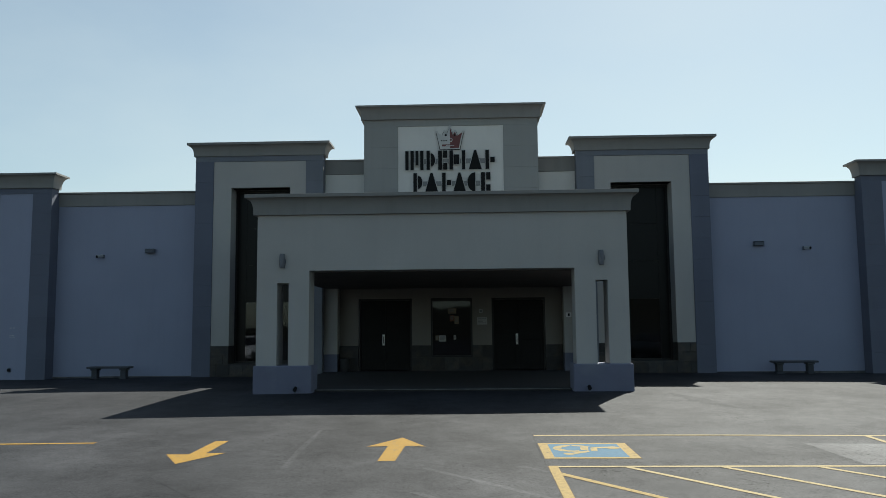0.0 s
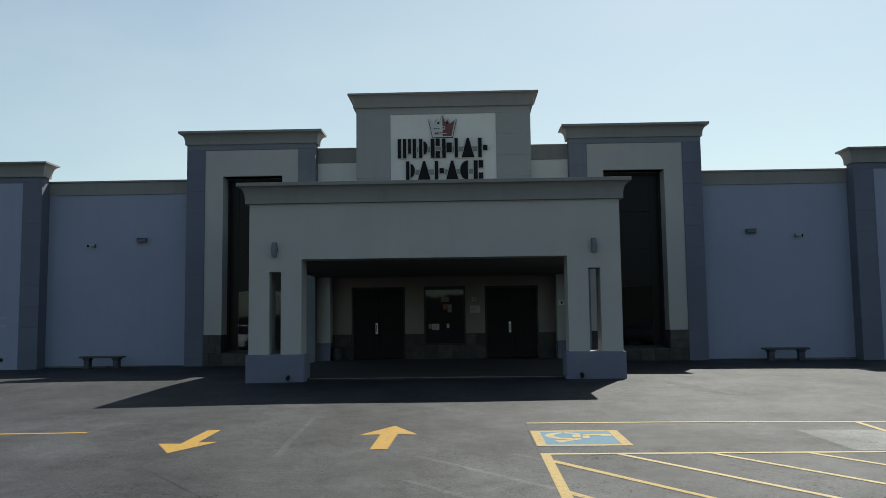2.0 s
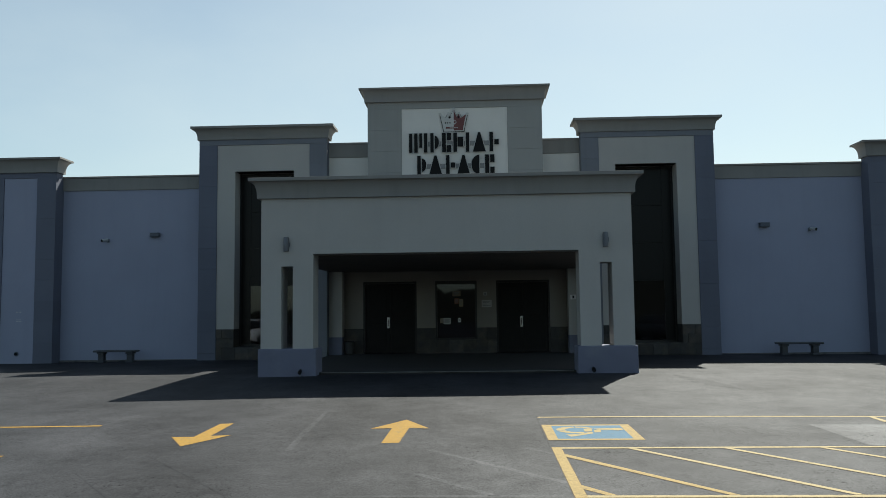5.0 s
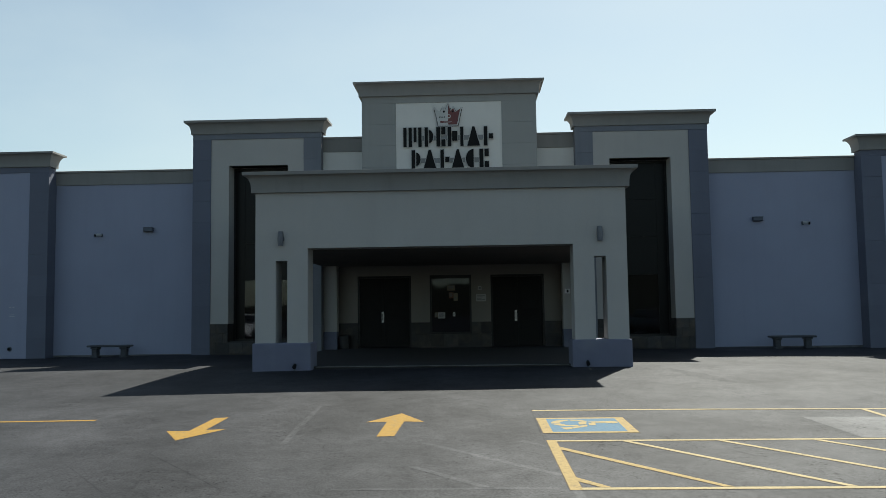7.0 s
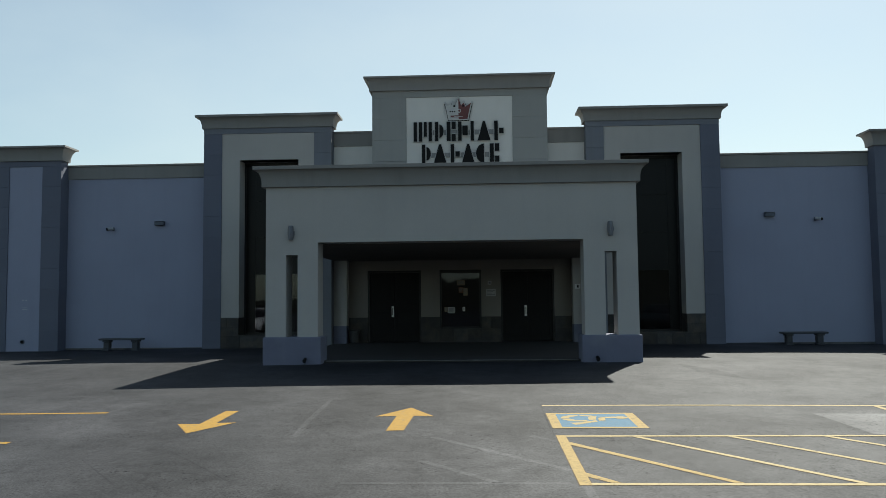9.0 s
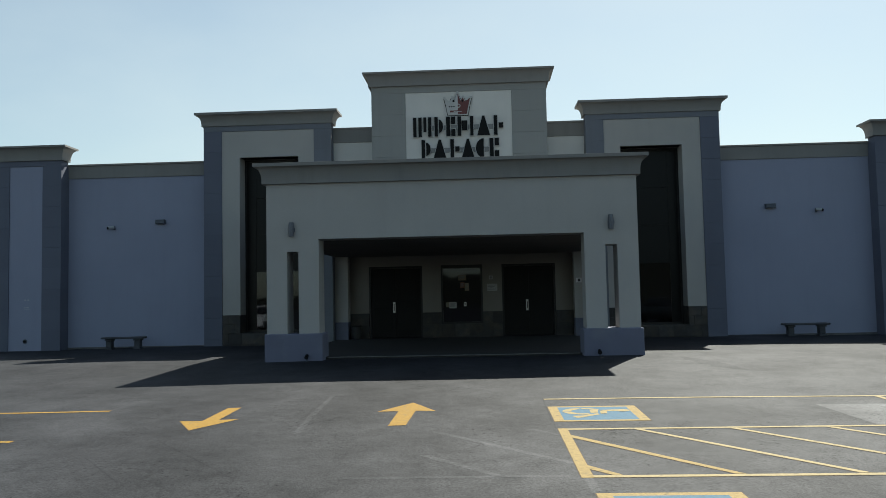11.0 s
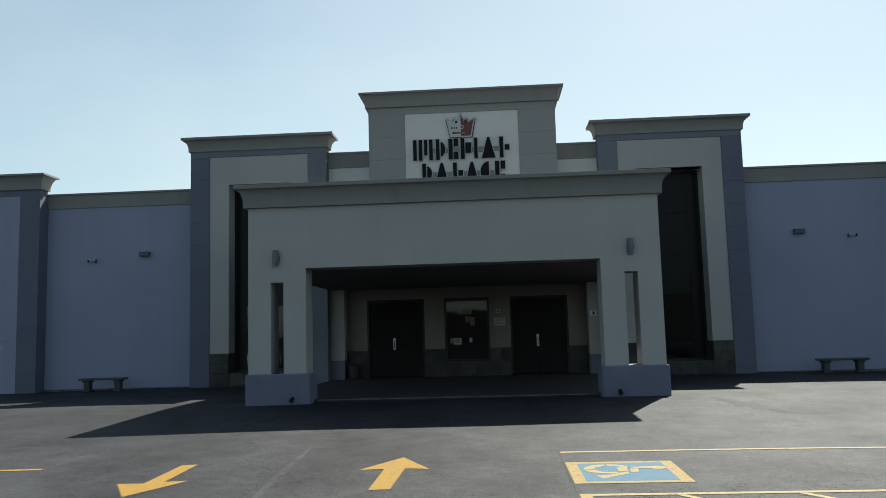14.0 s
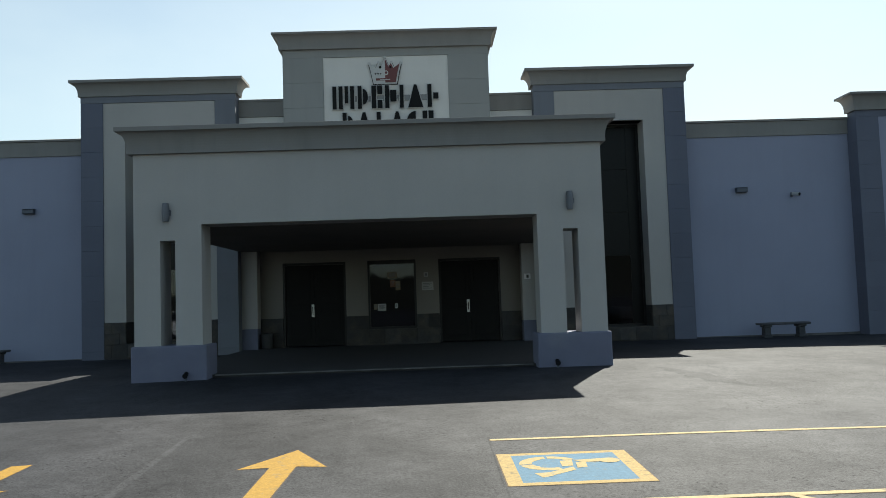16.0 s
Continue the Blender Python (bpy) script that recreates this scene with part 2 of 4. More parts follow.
def asphalt(name="asphalt", pale=1.0):
    """Sun-bleached asphalt: aggregate speckle, drifts of dust, darker worn lanes, hairline cracks."""
    m = bpy.data.materials.new(name)
    m.use_nodes = True
    n, l = m.node_tree.nodes, m.node_tree.links
    bsdf = n["Principled BSDF"]
    at = n.new("ShaderNodeNewGeometry").outputs["Position"]

    def noisy(scale, detail, lo, hi, a=0.35, b=0.65, stretch=(1, 1, 1), rough=0.6):
        v = n.new("ShaderNodeVectorMath")
        v.operation = "MULTIPLY"
        v.inputs[1].default_value = stretch
        l.new(at, v.inputs[0])
        t = n.new("ShaderNodeTexNoise")
        t.inputs["Scale"].default_value, t.inputs["Detail"].default_value, t.inputs["Roughness"].default_value = scale, detail, rough
        l.new(v.outputs[0], t.inputs["Vector"])
        r = n.new("ShaderNodeMapRange")
        for k, x in (("From Min", a), ("From Max", b), ("To Min", lo), ("To Max", hi)):
            r.inputs[k].default_value = x
        l.new(t.outputs["Fac"], r.inputs["Value"])
        return r.outputs[0], t.outputs["Fac"]

    def times(a, b):
        x = n.new("ShaderNodeMath")
        x.operation = "MULTIPLY"
        l.new(a, x.inputs[0])
        l.new(b, x.inputs[1])
        return x.outputs[0]

    fine, raw = noisy(46, 5, 0.70, 1.34, 0.32, 0.68)
    mid, _ = noisy(3.2, 10, 0.82, 1.18, rough=0.8)
    broad, _ = noisy(0.55, 7, 0.82, 1.16, stretch=(1.0, 0.75, 1), rough=0.66)
    lanes, _ = noisy(1.0, 6, 0.94, 1.06, stretch=(1.6, 0.35, 1), rough=0.66)
    _, grit = noisy(22, 6, 0, 1, rough=0.78)
    _, patch = noisy(0.8, 6, 0, 1, stretch=(1.0, 0.7, 1), rough=0.7)
    pit = n.new("ShaderNodeMath")
    pit.operation = "MULTIPLY_ADD"
    pit.inputs[1].default_value = 0.42
    l.new(patch, pit.inputs[0])
    l.new(grit, pit.inputs[2])
    pits = n.new("ShaderNodeMapRange")
    for k, x in (("From Min", 0.535), ("From Max", 0.61), ("To Min", 0.25), ("To Max", 1.0)):
        pits.inputs[k].default_value = x
    l.new(pit.outputs[0], pits.inputs["Value"])
    dark = pits.outputs[0]
    gain = times(times(times(fine, mid), times(broad, lanes)), dark)
    cracks = n.new("ShaderNodeTexVoronoi")
    cracks.feature = "DISTANCE_TO_EDGE"
    cracks.inputs["Scale"].default_value = 0.42
    warp = n.new("ShaderNodeTexNoise")
    warp.inputs["Scale"].default_value, warp.inputs["Detail"].default_value = 1.7, 6
    l.new(at, warp.inputs["Vector"])
    add = n.new("ShaderNodeVectorMath")
    add.operation = "MULTIPLY_ADD"
    add.inputs[1].default_value = (0.9, 0.9, 0.0)
    l.new(warp.outputs["Color"], add.inputs[0])
    l.new(at, add.inputs[2])
    l.new(add.outputs[0], cracks.inputs["Vector"])
    line = n.new("ShaderNodeMapRange")
    for k, x in (("From Min", 0.002), ("From Max", 0.006), ("To Min", 0.85), ("To Max", 1.0)):
        line.inputs[k].default_value = x
    l.new(cracks.outputs["Distance"], line.inputs["Value"])
    gain = times(gain, line.outputs[0])
    col = n.new("ShaderNodeMix")
    col.data_type = "RGBA"
    col.inputs[6].default_value, col.inputs[7].default_value = (0.019 * pale, 0.0195 * pale, 0.0218 * pale, 1), (0.034 * pale, 0.0345 * pale, 0.0385 * pale, 1)
    dust, _ = noisy(0.26, 8, 0.15, 0.85, 0.40, 0.64, stretch=(1.0, 0.8, 1), rough=0.62)
    l.new(dust, col.inputs[0])
    scaled = n.new("ShaderNodeVectorMath")
    scaled.operation = "SCALE"
    l.new(col.outputs[2], scaled.inputs[0])
    l.new(gain, scaled.inputs["Scale"])
    l.new(scaled.outputs[0], bsdf.inputs["Base Color"])
    bsdf.inputs["Roughness"].default_value = 0.66
    shine = n.new("ShaderNodeMath")
    shine.operation = "MULTIPLY"
    shine.inputs[1].default_value = 0.145 * pale
    l.new(gain, shine.inputs[0])
    l.new(shine.outputs[0], bsdf.inputs["Specular IOR Level"])
    bump = n.new("ShaderNodeBump")
    bump.inputs["Strength"].default_value, bump.inputs["Distance"].default_value = 0.45, 0.006
    l.new(raw, bump.inputs["Height"])
    l.new(bump.outputs[0], bsdf.inputs["Normal"])
    return m


ASPHALT = asphalt()
GHOST = asphalt("old_marking_ghost", 1.27)
PATCH = asphalt("pale_repair_asphalt", 1.7)
STAIN = asphalt("weathered_asphalt", 0.78)


# ---- mesh helpers ----
def part(name, bm, mat, parent=None, label="", smooth=False):
    me = bpy.data.meshes.new(name)
    bmesh.ops.recalc_face_normals(bm, faces=bm.faces)
    bm.to_mesh(me)
    bm.free()
    me.materials.append(mat)
    if smooth:
        for p in me.polygons:
            p.use_smooth = True
    ob = new(name, me)
    ob.parent = parent
    return tagged(ob, label)


def empty(name, at, label, category, group="", kind=""):
    ob = new(name)
    ob.matrix_world = pose(*at)
    ob.empty_display_size = 0.2
    bpy.context.view_layer.update()
    return tagged(ob, label, category, group, kind)


def under(ob, parent):
    """Keep ob where it was built in the world, as a child of parent."""
    ob.parent = parent
    ob.matrix_parent_inverse = parent.matrix_world.inverted()
    return ob


def box(bm, x0, x1, y0, y1, z0, z1, bevel=0.0):
    made = bmesh.ops.create_cube(bm, size=1.0, matrix=Matrix.LocRotScale(((x0 + x1) / 2, (y0 + y1) / 2, (z0 + z1) / 2), None, (x1 - x0, y1 - y0, z1 - z0)))
    if bevel:
        edges = {e for v in made["verts"] for e in v.link_edges}
        bmesh.ops.bevel(bm, geom=list(edges), offset=bevel, segments=1, affect="EDGES")
    return bm


def boxed(*sizes, bevel=0.0):
    bm = bmesh.new()
    for s in sizes:
        box(bm, *s, bevel=bevel)
    return bm


def tube(bm, a, b, r0, r1=None, sides=12, caps=True):
    a, b = Vector(a), Vector(b)
    m = Matrix.Translation((a + b) / 2) @ (b - a).to_track_quat("Z", "Y").to_matrix().to_4x4()
    bmesh.ops.create_cone(bm, cap_ends=caps, segments=sides, radius1=r0, radius2=r0 if r1 is None else r1, depth=(b - a).length, matrix=m)
    return bm


def grid_wall(xs, zs, holes, y0, y1):
    """One wall of the given cuts with openings through it; holes are (i, j) cells left out."""
    bm = bmesh.new()
    nx, nz = len(xs) - 1, len(zs) - 1
    solid = lambda i, j: 0 <= i < nx and 0 <= j < nz and (i, j) not in holes
    cache = {}

    def v(i, j, k):
        if (i, j, k) not in cache:
            cache[i, j, k] = bm.verts.new((xs[i], (y0, y1)[k], zs[j]))
        return cache[i, j, k]

    for i in range(nx):
        for j in range(nz):
            if not solid(i, j):
                continue
            bm.faces.new((v(i, j, 0), v(i + 1, j, 0), v(i + 1, j + 1, 0), v(i, j + 1, 0)))
            bm.faces.new((v(i, j, 1), v(i, j + 1, 1), v(i + 1, j + 1, 1), v(i + 1, j, 1)))
            for di, dj, e in ((-1, 0, ((0, 0), (0, 1))), (1, 0, ((1, 0), (1, 1))), (0, -1, ((0, 0), (1, 0))), (0, 1, ((0, 1), (1, 1)))):
                if not solid(i + di, j + dj):
                    (a, b), (c, d) = e
                    bm.faces.new((v(i + a, j + b, 0), v(i + c, j + d, 0), v(i + c, j + d, 1), v(i + a, j + b, 1)))
    return bm


def cornice(x0, x1, y0, y1, profile):
    """A moulding round a rectangle; the profile is overhang and height, from below upwards."""
    bm = bmesh.new()
    rings = []
    for o, z in profile:
        rings.append([bm.verts.new(c) for c in ((x0 - o, y0 - o, z), (x1 + o, y0 - o, z), (x1 + o, y1 + o, z), (x0 - o, y1 + o, z))])
    for a, b in zip(rings, rings[1:]):
        for k in range(4):
            bm.faces.new((a[k], a[(k + 1) % 4], b[(k + 1) % 4], b[k]))
    bm.faces.new(rings[-1])
    bm.faces.new(rings[0][::-1])
    return bm


def cove(o0, o1, z0, z1, lip, frieze, steps=9):
    """Frieze band, hollow quarter curve, then a square lip."""
    p = [(0.0, z0), (o0, z0 + 0.004), (o0, z0 + frieze)]
    for k in range(1, steps + 1):
        a = k / steps * math.pi / 2
        p.append((o0 + (o1 - o0 - 0.015) * (1 - math.cos(a)), z0 + frieze + (z1 - lip - z0 - frieze) * math.sin(a)))
    return p + [(o1, z1 - lip), (o1, z1 - 0.003), (o1 - 0.003, z1)]


def flat(points, lift=0.004, cell=0.5):
    """A painted shape on the ground, following its fall."""
    bm = bmesh.new()
    f = bm.faces.new([bm.verts.new((x, y, 0)) for x, y in points])
    xs, ys = [p[0] for p in points], [p[1] for p in points]
    for axis, lo, hi in ((0, min(xs), max(xs)), (1, min(ys), max(ys))):
        k = math.ceil(lo / cell) * cell
        while k < hi:
            no = (1, 0, 0) if axis == 0 else (0, 1, 0)
            bmesh.ops.bisect_plane(bm, geom=bm.verts[:] + bm.edges[:] + bm.faces[:], plane_co=(k, k, 0), plane_no=no)
            k += cell
    for v in bm.verts:
        v.co.z = ground_z(v.co.x, v.co.y) + lift
    return bm


def blocks(parent, mat, x0, x1, y0, y1, z0, z1, step=0.68, gap=0.0035):
    """A pilaster of rendered blocks with recessed joints, counted down from the top."""
    mesh = None
    top = z1
    while top > z0 + 0.02:
        low = max(z0, top - step)
        h = top - low - gap
        if abs(h - (step - gap)) < 1e-4 and mesh:
            ob = new("block", mesh)
        else:
            bm = boxed((-(x1 - x0) / 2, (x1 - x0) / 2, -(y1 - y0) / 2, (y1 - y0) / 2, 0, h), bevel=0.002)
            ob = part("block", bm, mat)
            if abs(h - (step - gap)) < 1e-4:
                mesh = ob.data
        ob.location = ((x0 + x1) / 2, (y0 + y1) / 2, low + gap)
        ob.parent = parent
        top = low


# ---- ground ----
def ease(a, b, t):
    t = min(1, max(0, (t - a) / (b - a)))
    return t * t * (3 - 2 * t)


def ground_z(x, y):
    """Level beside the building, falling gently away from it."""
    return 0.025 * max(min(y, 0.0), -26.0) - 0.05 * ease(8.0, 13.0, abs(x)) - 0.05 * ease(1.5, 7.0, -x) * ease(-11, -4, y) - 0.025 * ease(3, 8, x) * ease(-9, -6, y) - 0.012 * ease(2, 6, y) + 0.028 * ease(0, 3.5, x) * ease(-5.5, -3.2, y) * ease(0.2, -2.0, y)


def ground():
    bm = bmesh.new()
    xs = [-900, -300, -120, -60, -36] + [-28 + 0.5 * k for k in range(113)] + [36, 60, 120, 300, 900]
    ys = [-900, -300, -120, -60, -40, -30] + [-26 + 0.5 * k for k in range(81)] + [18, 24, 40, 80, 300, 900]
    rows = [[bm.verts.new((x, y, ground_z(x, y))) for x in xs] for y in ys]
    for a, b in zip(rows, rows[1:]):
        for k in range(len(xs) - 1):
            bm.faces.new((a[k], a[k + 1], b[k + 1], b[k]))
    return tagged(part("ground", bm, ASPHALT, smooth=True), "sun-bleached grey asphalt car park with worn patches and cracks", "car park", kind="structure")


ground()

# ---- building: long walls ----
WALL_Y, COP0, COP1 = 8.0, 5.62, 6.10
for name, x0, x1 in (("wall_west", -13.25, -8.3), ("wall_east", 8.3, 13.25)):
    w = tagged(part(name, boxed((x0, x1, WALL_Y, WALL_Y + 0.35, -0.4, COP0 + 0.02)), SIDEWALL),
               "smooth pale blue-grey stucco wall under a grey coping", "wall", kind="structure")
    part("coping", cornice(x0, x1, WALL_Y, WALL_Y + 0.35, [(0, COP0), (0.035, COP0 + 0.004), (0.045, COP1 - 0.07), (0.085, COP1 - 0.06), (0.085, COP1 - 0.01), (0.07, COP1)]),
         TRIM, w, "plain grey coping band")
for name, x0, x1 in (("wall_upper_west", -4.2, -2.6), ("wall_upper_east", 2.75, 4.2)):
    w = tagged(part(name, boxed((x0, x1, 7.9, 8.2, 2.9, 6.57)), SIGNPALE), "light grey stucco parapet wall between tower and pavilion", "wall", kind="structure")
    part("coping", cornice(x0, x1, 7.9, 8.2, [(0, 6.55), (0.035, 6.554), (0.045, 6.98), (0.07, 6.985), (0.07, 7.04), (0.06, 7.05)]), TRIM, w, "plain grey coping band")


# Unseen roof and walls, added so no light leaks in through door gaps.
roof = tagged(part("roof", boxed((-15.5, 15.5, 8.36, 24.0, 5.3, 5.5)), TRIM), "unseen flat roof, added to keep light out behind the facade", "roof", kind="structure")
tagged(part("wall_rear", boxed((-15.5, 15.5, 23.7, 24.0, -0.3, 5.299)), STUCCO), "unseen rear wall, added to keep light out behind the facade", "wall", kind="structure")
for name, x0, x1 in (("wall_side_west", -15.5, -15.2), ("wall_side_east", 15.2, 15.5)):
    tagged(part(name, boxed((x0, x1, 7.96, 23.699, -0.3, 5.299)), STUCCO), "unseen side wall, added to keep light out behind the facade", "wall", kind="structure")
# Added dark sheet behind doors and glass in place of an unlit lobby.
tagged(part("wall_lobby", boxed((-8.2, 8.2, 11.0, 11.1, -0.3, 5.299)), ROOM), "dark sheet added behind the entrance glass for the unlit lobby", "wall", kind="structure")

# ---- building: pavilions with tall windows ----
def pavilion(side):
    sx = lambda a, b: (min(side * a, side * b), max(side * a, side * b))
    root = empty("pavilion", (side * 6.25, 7.49, 0), "grey stucco pavilion with slate-blue block pilasters and coved cornice", "pavilion", "pavilions flanking the entrance", "structure")
    add = lambda *a, **k: under(part(*a, **k), root)
    (xa, xb) = sx(4.13, 8.36)
    # core: two flanks, a top and a back round the window void
    core = boxed((*sx(4.14, 5.20), 7.60, 7.98, -0.3, 7.13), (*sx(7.18, 8.35), 7.60, 7.98, -0.3, 7.13), (*sx(5.20, 7.18), 7.60, 7.98, 6.09, 7.13))
    add("core", core, BLUE)
    holder = empty("pilaster", (side * 8.06, 7.49, 0), "", "")
    under(holder, root)
    inner = empty("pilaster", (side * 4.42, 7.49, 0), "", "")
    under(inner, root)
    for p, a, b in ((holder, 7.76, 8.36), (inner, 4.13, 4.70)):
        x0, x1 = sx(a, b)
        made = set(bpy.data.objects)
        blocks(None, BLUE if p is holder else MIDBLUE, x0, x1, 7.47, 7.98, -0.3, 6.96)
        for ob in [o for o in bpy.data.objects if o not in made]:
            bpy.context.view_layer.update()
            under(ob, p)
    add("frieze", boxed((xa - 0.002, xb + 0.002, 7.47, 7.60, 6.965, 7.15)), MIDBLUE)
    xs = sorted(side * v for v in (4.702, 5.22, 7.17, 7.758))
    add("panel", grid_wall(xs, [0.93, 6.09, 6.962], {(1, 0)}, 7.50, 8.20), STUCCO, label="light grey stucco surround of the tall window")
    ps = sorted(side * v for v in (4.702, 5.22, 7.17, 7.758))
    plinth = add("stone_plinth", grid_wall(ps, [-0.3, 0.34, 0.925], {(1, 1)}, 7.485, 8.20), STONE, label="charcoal stone plinth below the tall window")
    z = 0.0
    for row, (z0, z1) in enumerate(((-0.02, 0.33), (0.338, 0.625), (0.633, 0.92))):
        a = 4.704 + (0.0 if row % 2 else -0.22)
        while a < 7.756:
            b = min(a + 0.44, 7.756)
            lo = max(a, 4.704)
            spans = [(lo, b)]
            if row:
                spans = [(p, q) for p, q in ((lo, min(b, 5.215)), (max(lo, 7.175), b)) if q - p > 0.04]
            for p, q in spans:
                if q - p > 0.04:
                    x0, x1 = sx(p + 0.003, q - 0.003)
                    under(part("stone", boxed((x0, x1, 7.466 - 0.006 * random.random(), 7.50, z0 + 0.003, z1 - 0.003), bevel=0.004), STONE), plinth)
            a += 0.44
    add("cornice", cornice(xa, xb, 7.49, 7.98, cove(0.06, 0.24, 7.14, 7.57, 0.075, 0.05)), TRIM, label="coved grey stucco cornice")
    # tall window
    win = empty("window_tall", (side * 6.2, 8.14, 0.34), "tall dark-framed shopfront window with tinted glass", "window", "tall windows flanking the entrance", "structure")
    wadd = lambda *a, **k: under(part(*a, **k), win)
    a, b = sx(5.22, 7.17)
    fr = 0.06
    wadd("window_frame", boxed((a, a + fr, 8.08, 8.15, 0.34, 6.09), (b - fr, b, 8.08, 8.15, 0.34, 6.09), (a + fr, b - fr, 8.08, 8.15, 0.34, 0.42), (a + fr, b - fr, 8.08, 8.15, 6.02, 6.09)), FRAME)
    jamb = sx(6.80, 7.11)
    wadd("side_panel", boxed((*jamb, 8.095, 8.14, 0.42, 6.02)), SPANDREL)
    lo, hi = sx(5.28, 6.80)
    for z0 in (2.34, 3.58, 4.80):
        wadd("transom", boxed((lo, hi, 8.08, 8.15, z0, z0 + 0.06)), SPANDREL)
    for z0, z1 in ((2.40, 3.58), (3.64, 4.80), (4.86, 6.02)):
        wadd("spandrel_pane", boxed((lo, hi, 8.11, 8.13, z0, z1)), SPANDREL)
    g = wadd("pane", boxed((lo, hi, 8.11, 8.122, 0.42, 2.34)), WINGLASS)
    g.visible_shadow = False
    wadd("interior", boxed((lo - 0.05, hi + 0.05, 8.75, 8.80, 0.3, 2.5)), ROOM)
    wadd("window_sill", boxed((a, b, 7.50, 8.08, 0.335, 0.355)), STONE)


for s in (-1, 1):
    pavilion(s)


# ---- building: end towers ----
def end_tower(side):
    sx = lambda a, b: (min(side * a, side * b), max(side * a, side * b))
    root = empty("end_tower", (side * 14.35, 7.5, 0), "square end tower with slate-blue block pilasters and pale panel", "tower", "end towers of the facade", "structure")
    add = lambda *a, **k: under(part(*a, **k), root)
    xa, xb = sx(13.18, 15.55)
    add("core", boxed((*sx(13.19, 15.54), 7.58, 7.95, -0.4, 6.19)), BLUE)
    for a, b in ((13.18, 13.82), (14.95, 15.55)):
        h = empty("pilaster", (side * (a + b) / 2, 7.5, 0), "", "")
        under(h, root)
        made = set(bpy.data.objects)
        blocks(None, BLUE, *sx(a, b), 7.50, 8.03 if a < 13.5 else 8.3, -0.3, 6.0)
        bpy.context.view_layer.update()
        for ob in [o for o in bpy.data.objects if o not in made]:
            under(ob, h)
    add("frieze", boxed((xa, xb, 7.50, 7.60, 6.003, 6.20)), BLUE)
    add("panel", boxed((*sx(13.823, 14.947), 7.53, 7.59, -0.3, 6.0)), SIDEWALL, label="pale blue-grey stucco panel")
    add("cornice", cornice(xa, xb, 7.50, 7.92, cove(0.06, 0.24, 6.18, 6.66, 0.06, 0.05)), TRIM, label="coved grey stucco cornice")
    return root


for s in (-1, 1):
    end_tower(s)

# ---- building: sign tower ----
TX0, TX1, TY = -2.69, 2.845, 6.80
tower = empty("sign_tower", (0.08, TY, 4.3), "tall central tower with coved cornice and pale sign panel", "tower", kind="structure")
t_add = lambda *a, **k: under(part(*a, **k), tower)
t_add("core", boxed((TX0 + 0.01, TX1 - 0.01, TY + 0.05, 7.9, 2.9, 8.1)), TOWER)
for a, b in ((TX0, -1.606), (1.754, TX1)):
    h = empty("pilaster", ((a + b) / 2, TY, 4.3), "", "")
    under(h, tower)
    made = set(bpy.data.objects)
    blocks(None, TOWER, a, b, TY, 7.85, 4.3, 7.865)
    bpy.context.view_layer.update()
    for ob in [o for o in bpy.data.objects if o not in made]:
        under(ob, h)
t_add("frieze", boxed((TX0, TX1, TY, TY + 0.06, 7.868, 8.09)), TOWER)
t_add("sign_panel", boxed((-1.604, 1.752, TY + 0.03, TY + 0.06, 4.3, 7.866)), SIGNPALE, label="pale stucco sign panel")
t_add("cornice", cornice(TX0, TX1, TY, 7.9, cove(0.09, 0.25, 8.08, 8.515, 0.055, 0.14)), TRIM, label="coved grey cornice over a flat band")

# ---- building: entrance recess ----
DY = 8.285
xs = [-4.13, -3.07, -1.29, -0.67, 0.70, 1.34, 3.10, 4.13]
zs = [0.88, 2.43, 3.0]
back = tagged(part("wall_entrance", grid_wall(xs, zs, {(1, 0), (3, 0), (5, 0)}, DY, DY + 0.25), INNER), "grey painted entrance wall above dark stone wainscot", "wall", kind="structure")
wains = tagged(part("wainscot", grid_wall(xs, [-0.2, 0.49, 0.878], {(1, 0), (1, 1), (3, 1), (5, 0), (5, 1)}, DY - 0.02, DY + 0.25), STONE), "charcoal stone wainscot on the entrance wall", "wainscot", kind="structure")
for x0, x1 in ((-3.68, -3.07), (-1.29, -0.67), (-0.67, 0.70), (0.70, 1.34), (3.10, 3.64)):
    for z0, z1 in ((0.09, 0.485), (0.493, 0.875)):
        if (x0, z0) == (-0.67, 0.493):
            continue
        n = max(1, round((x1 - x0) / 0.42))
        for k in range(n):
            part("stone", boxed((x0 + (x1 - x0) * k / n + 0.004, x0 + (x1 - x0) * (k + 1) / n - 0.004, DY - 0.034 - 0.005 * random.random(), DY - 0.015, z0, z1), bevel=0.004), STONE, wains)
for name, x0, x1 in (("wall_pier_west", -4.128, -3.70), ("wall_pier_east", 3.66, 4.128)):
    p = tagged(part(name, boxed((x0, x1, 7.85, DY - 0.002, 0.62, 2.95)), STUCCO), "light grey stucco pier on a slate-blue base", "pier", kind="structure")
    part("pier_base", boxed((x0 - 0.0, x1, 7.82, DY - 0.002, -0.2, 0.619), bevel=0.008), BASE, p, "slate-blue painted base")
tagged(part("porch_floor", boxed((-4.1, 4.1, 0.36, DY + 0.1, -0.2, 0.048)), PORCH), "concrete porch floor, coloured darker for the shade under the roof", "floor", kind="structure")
tagged(part("trim_step_edge", boxed((-2.9, 2.9, 0.338, 0.358, 0.026, 0.052), bevel=0.004), EDGE), "worn pale edge of the porch step", "step edge", kind="structure")


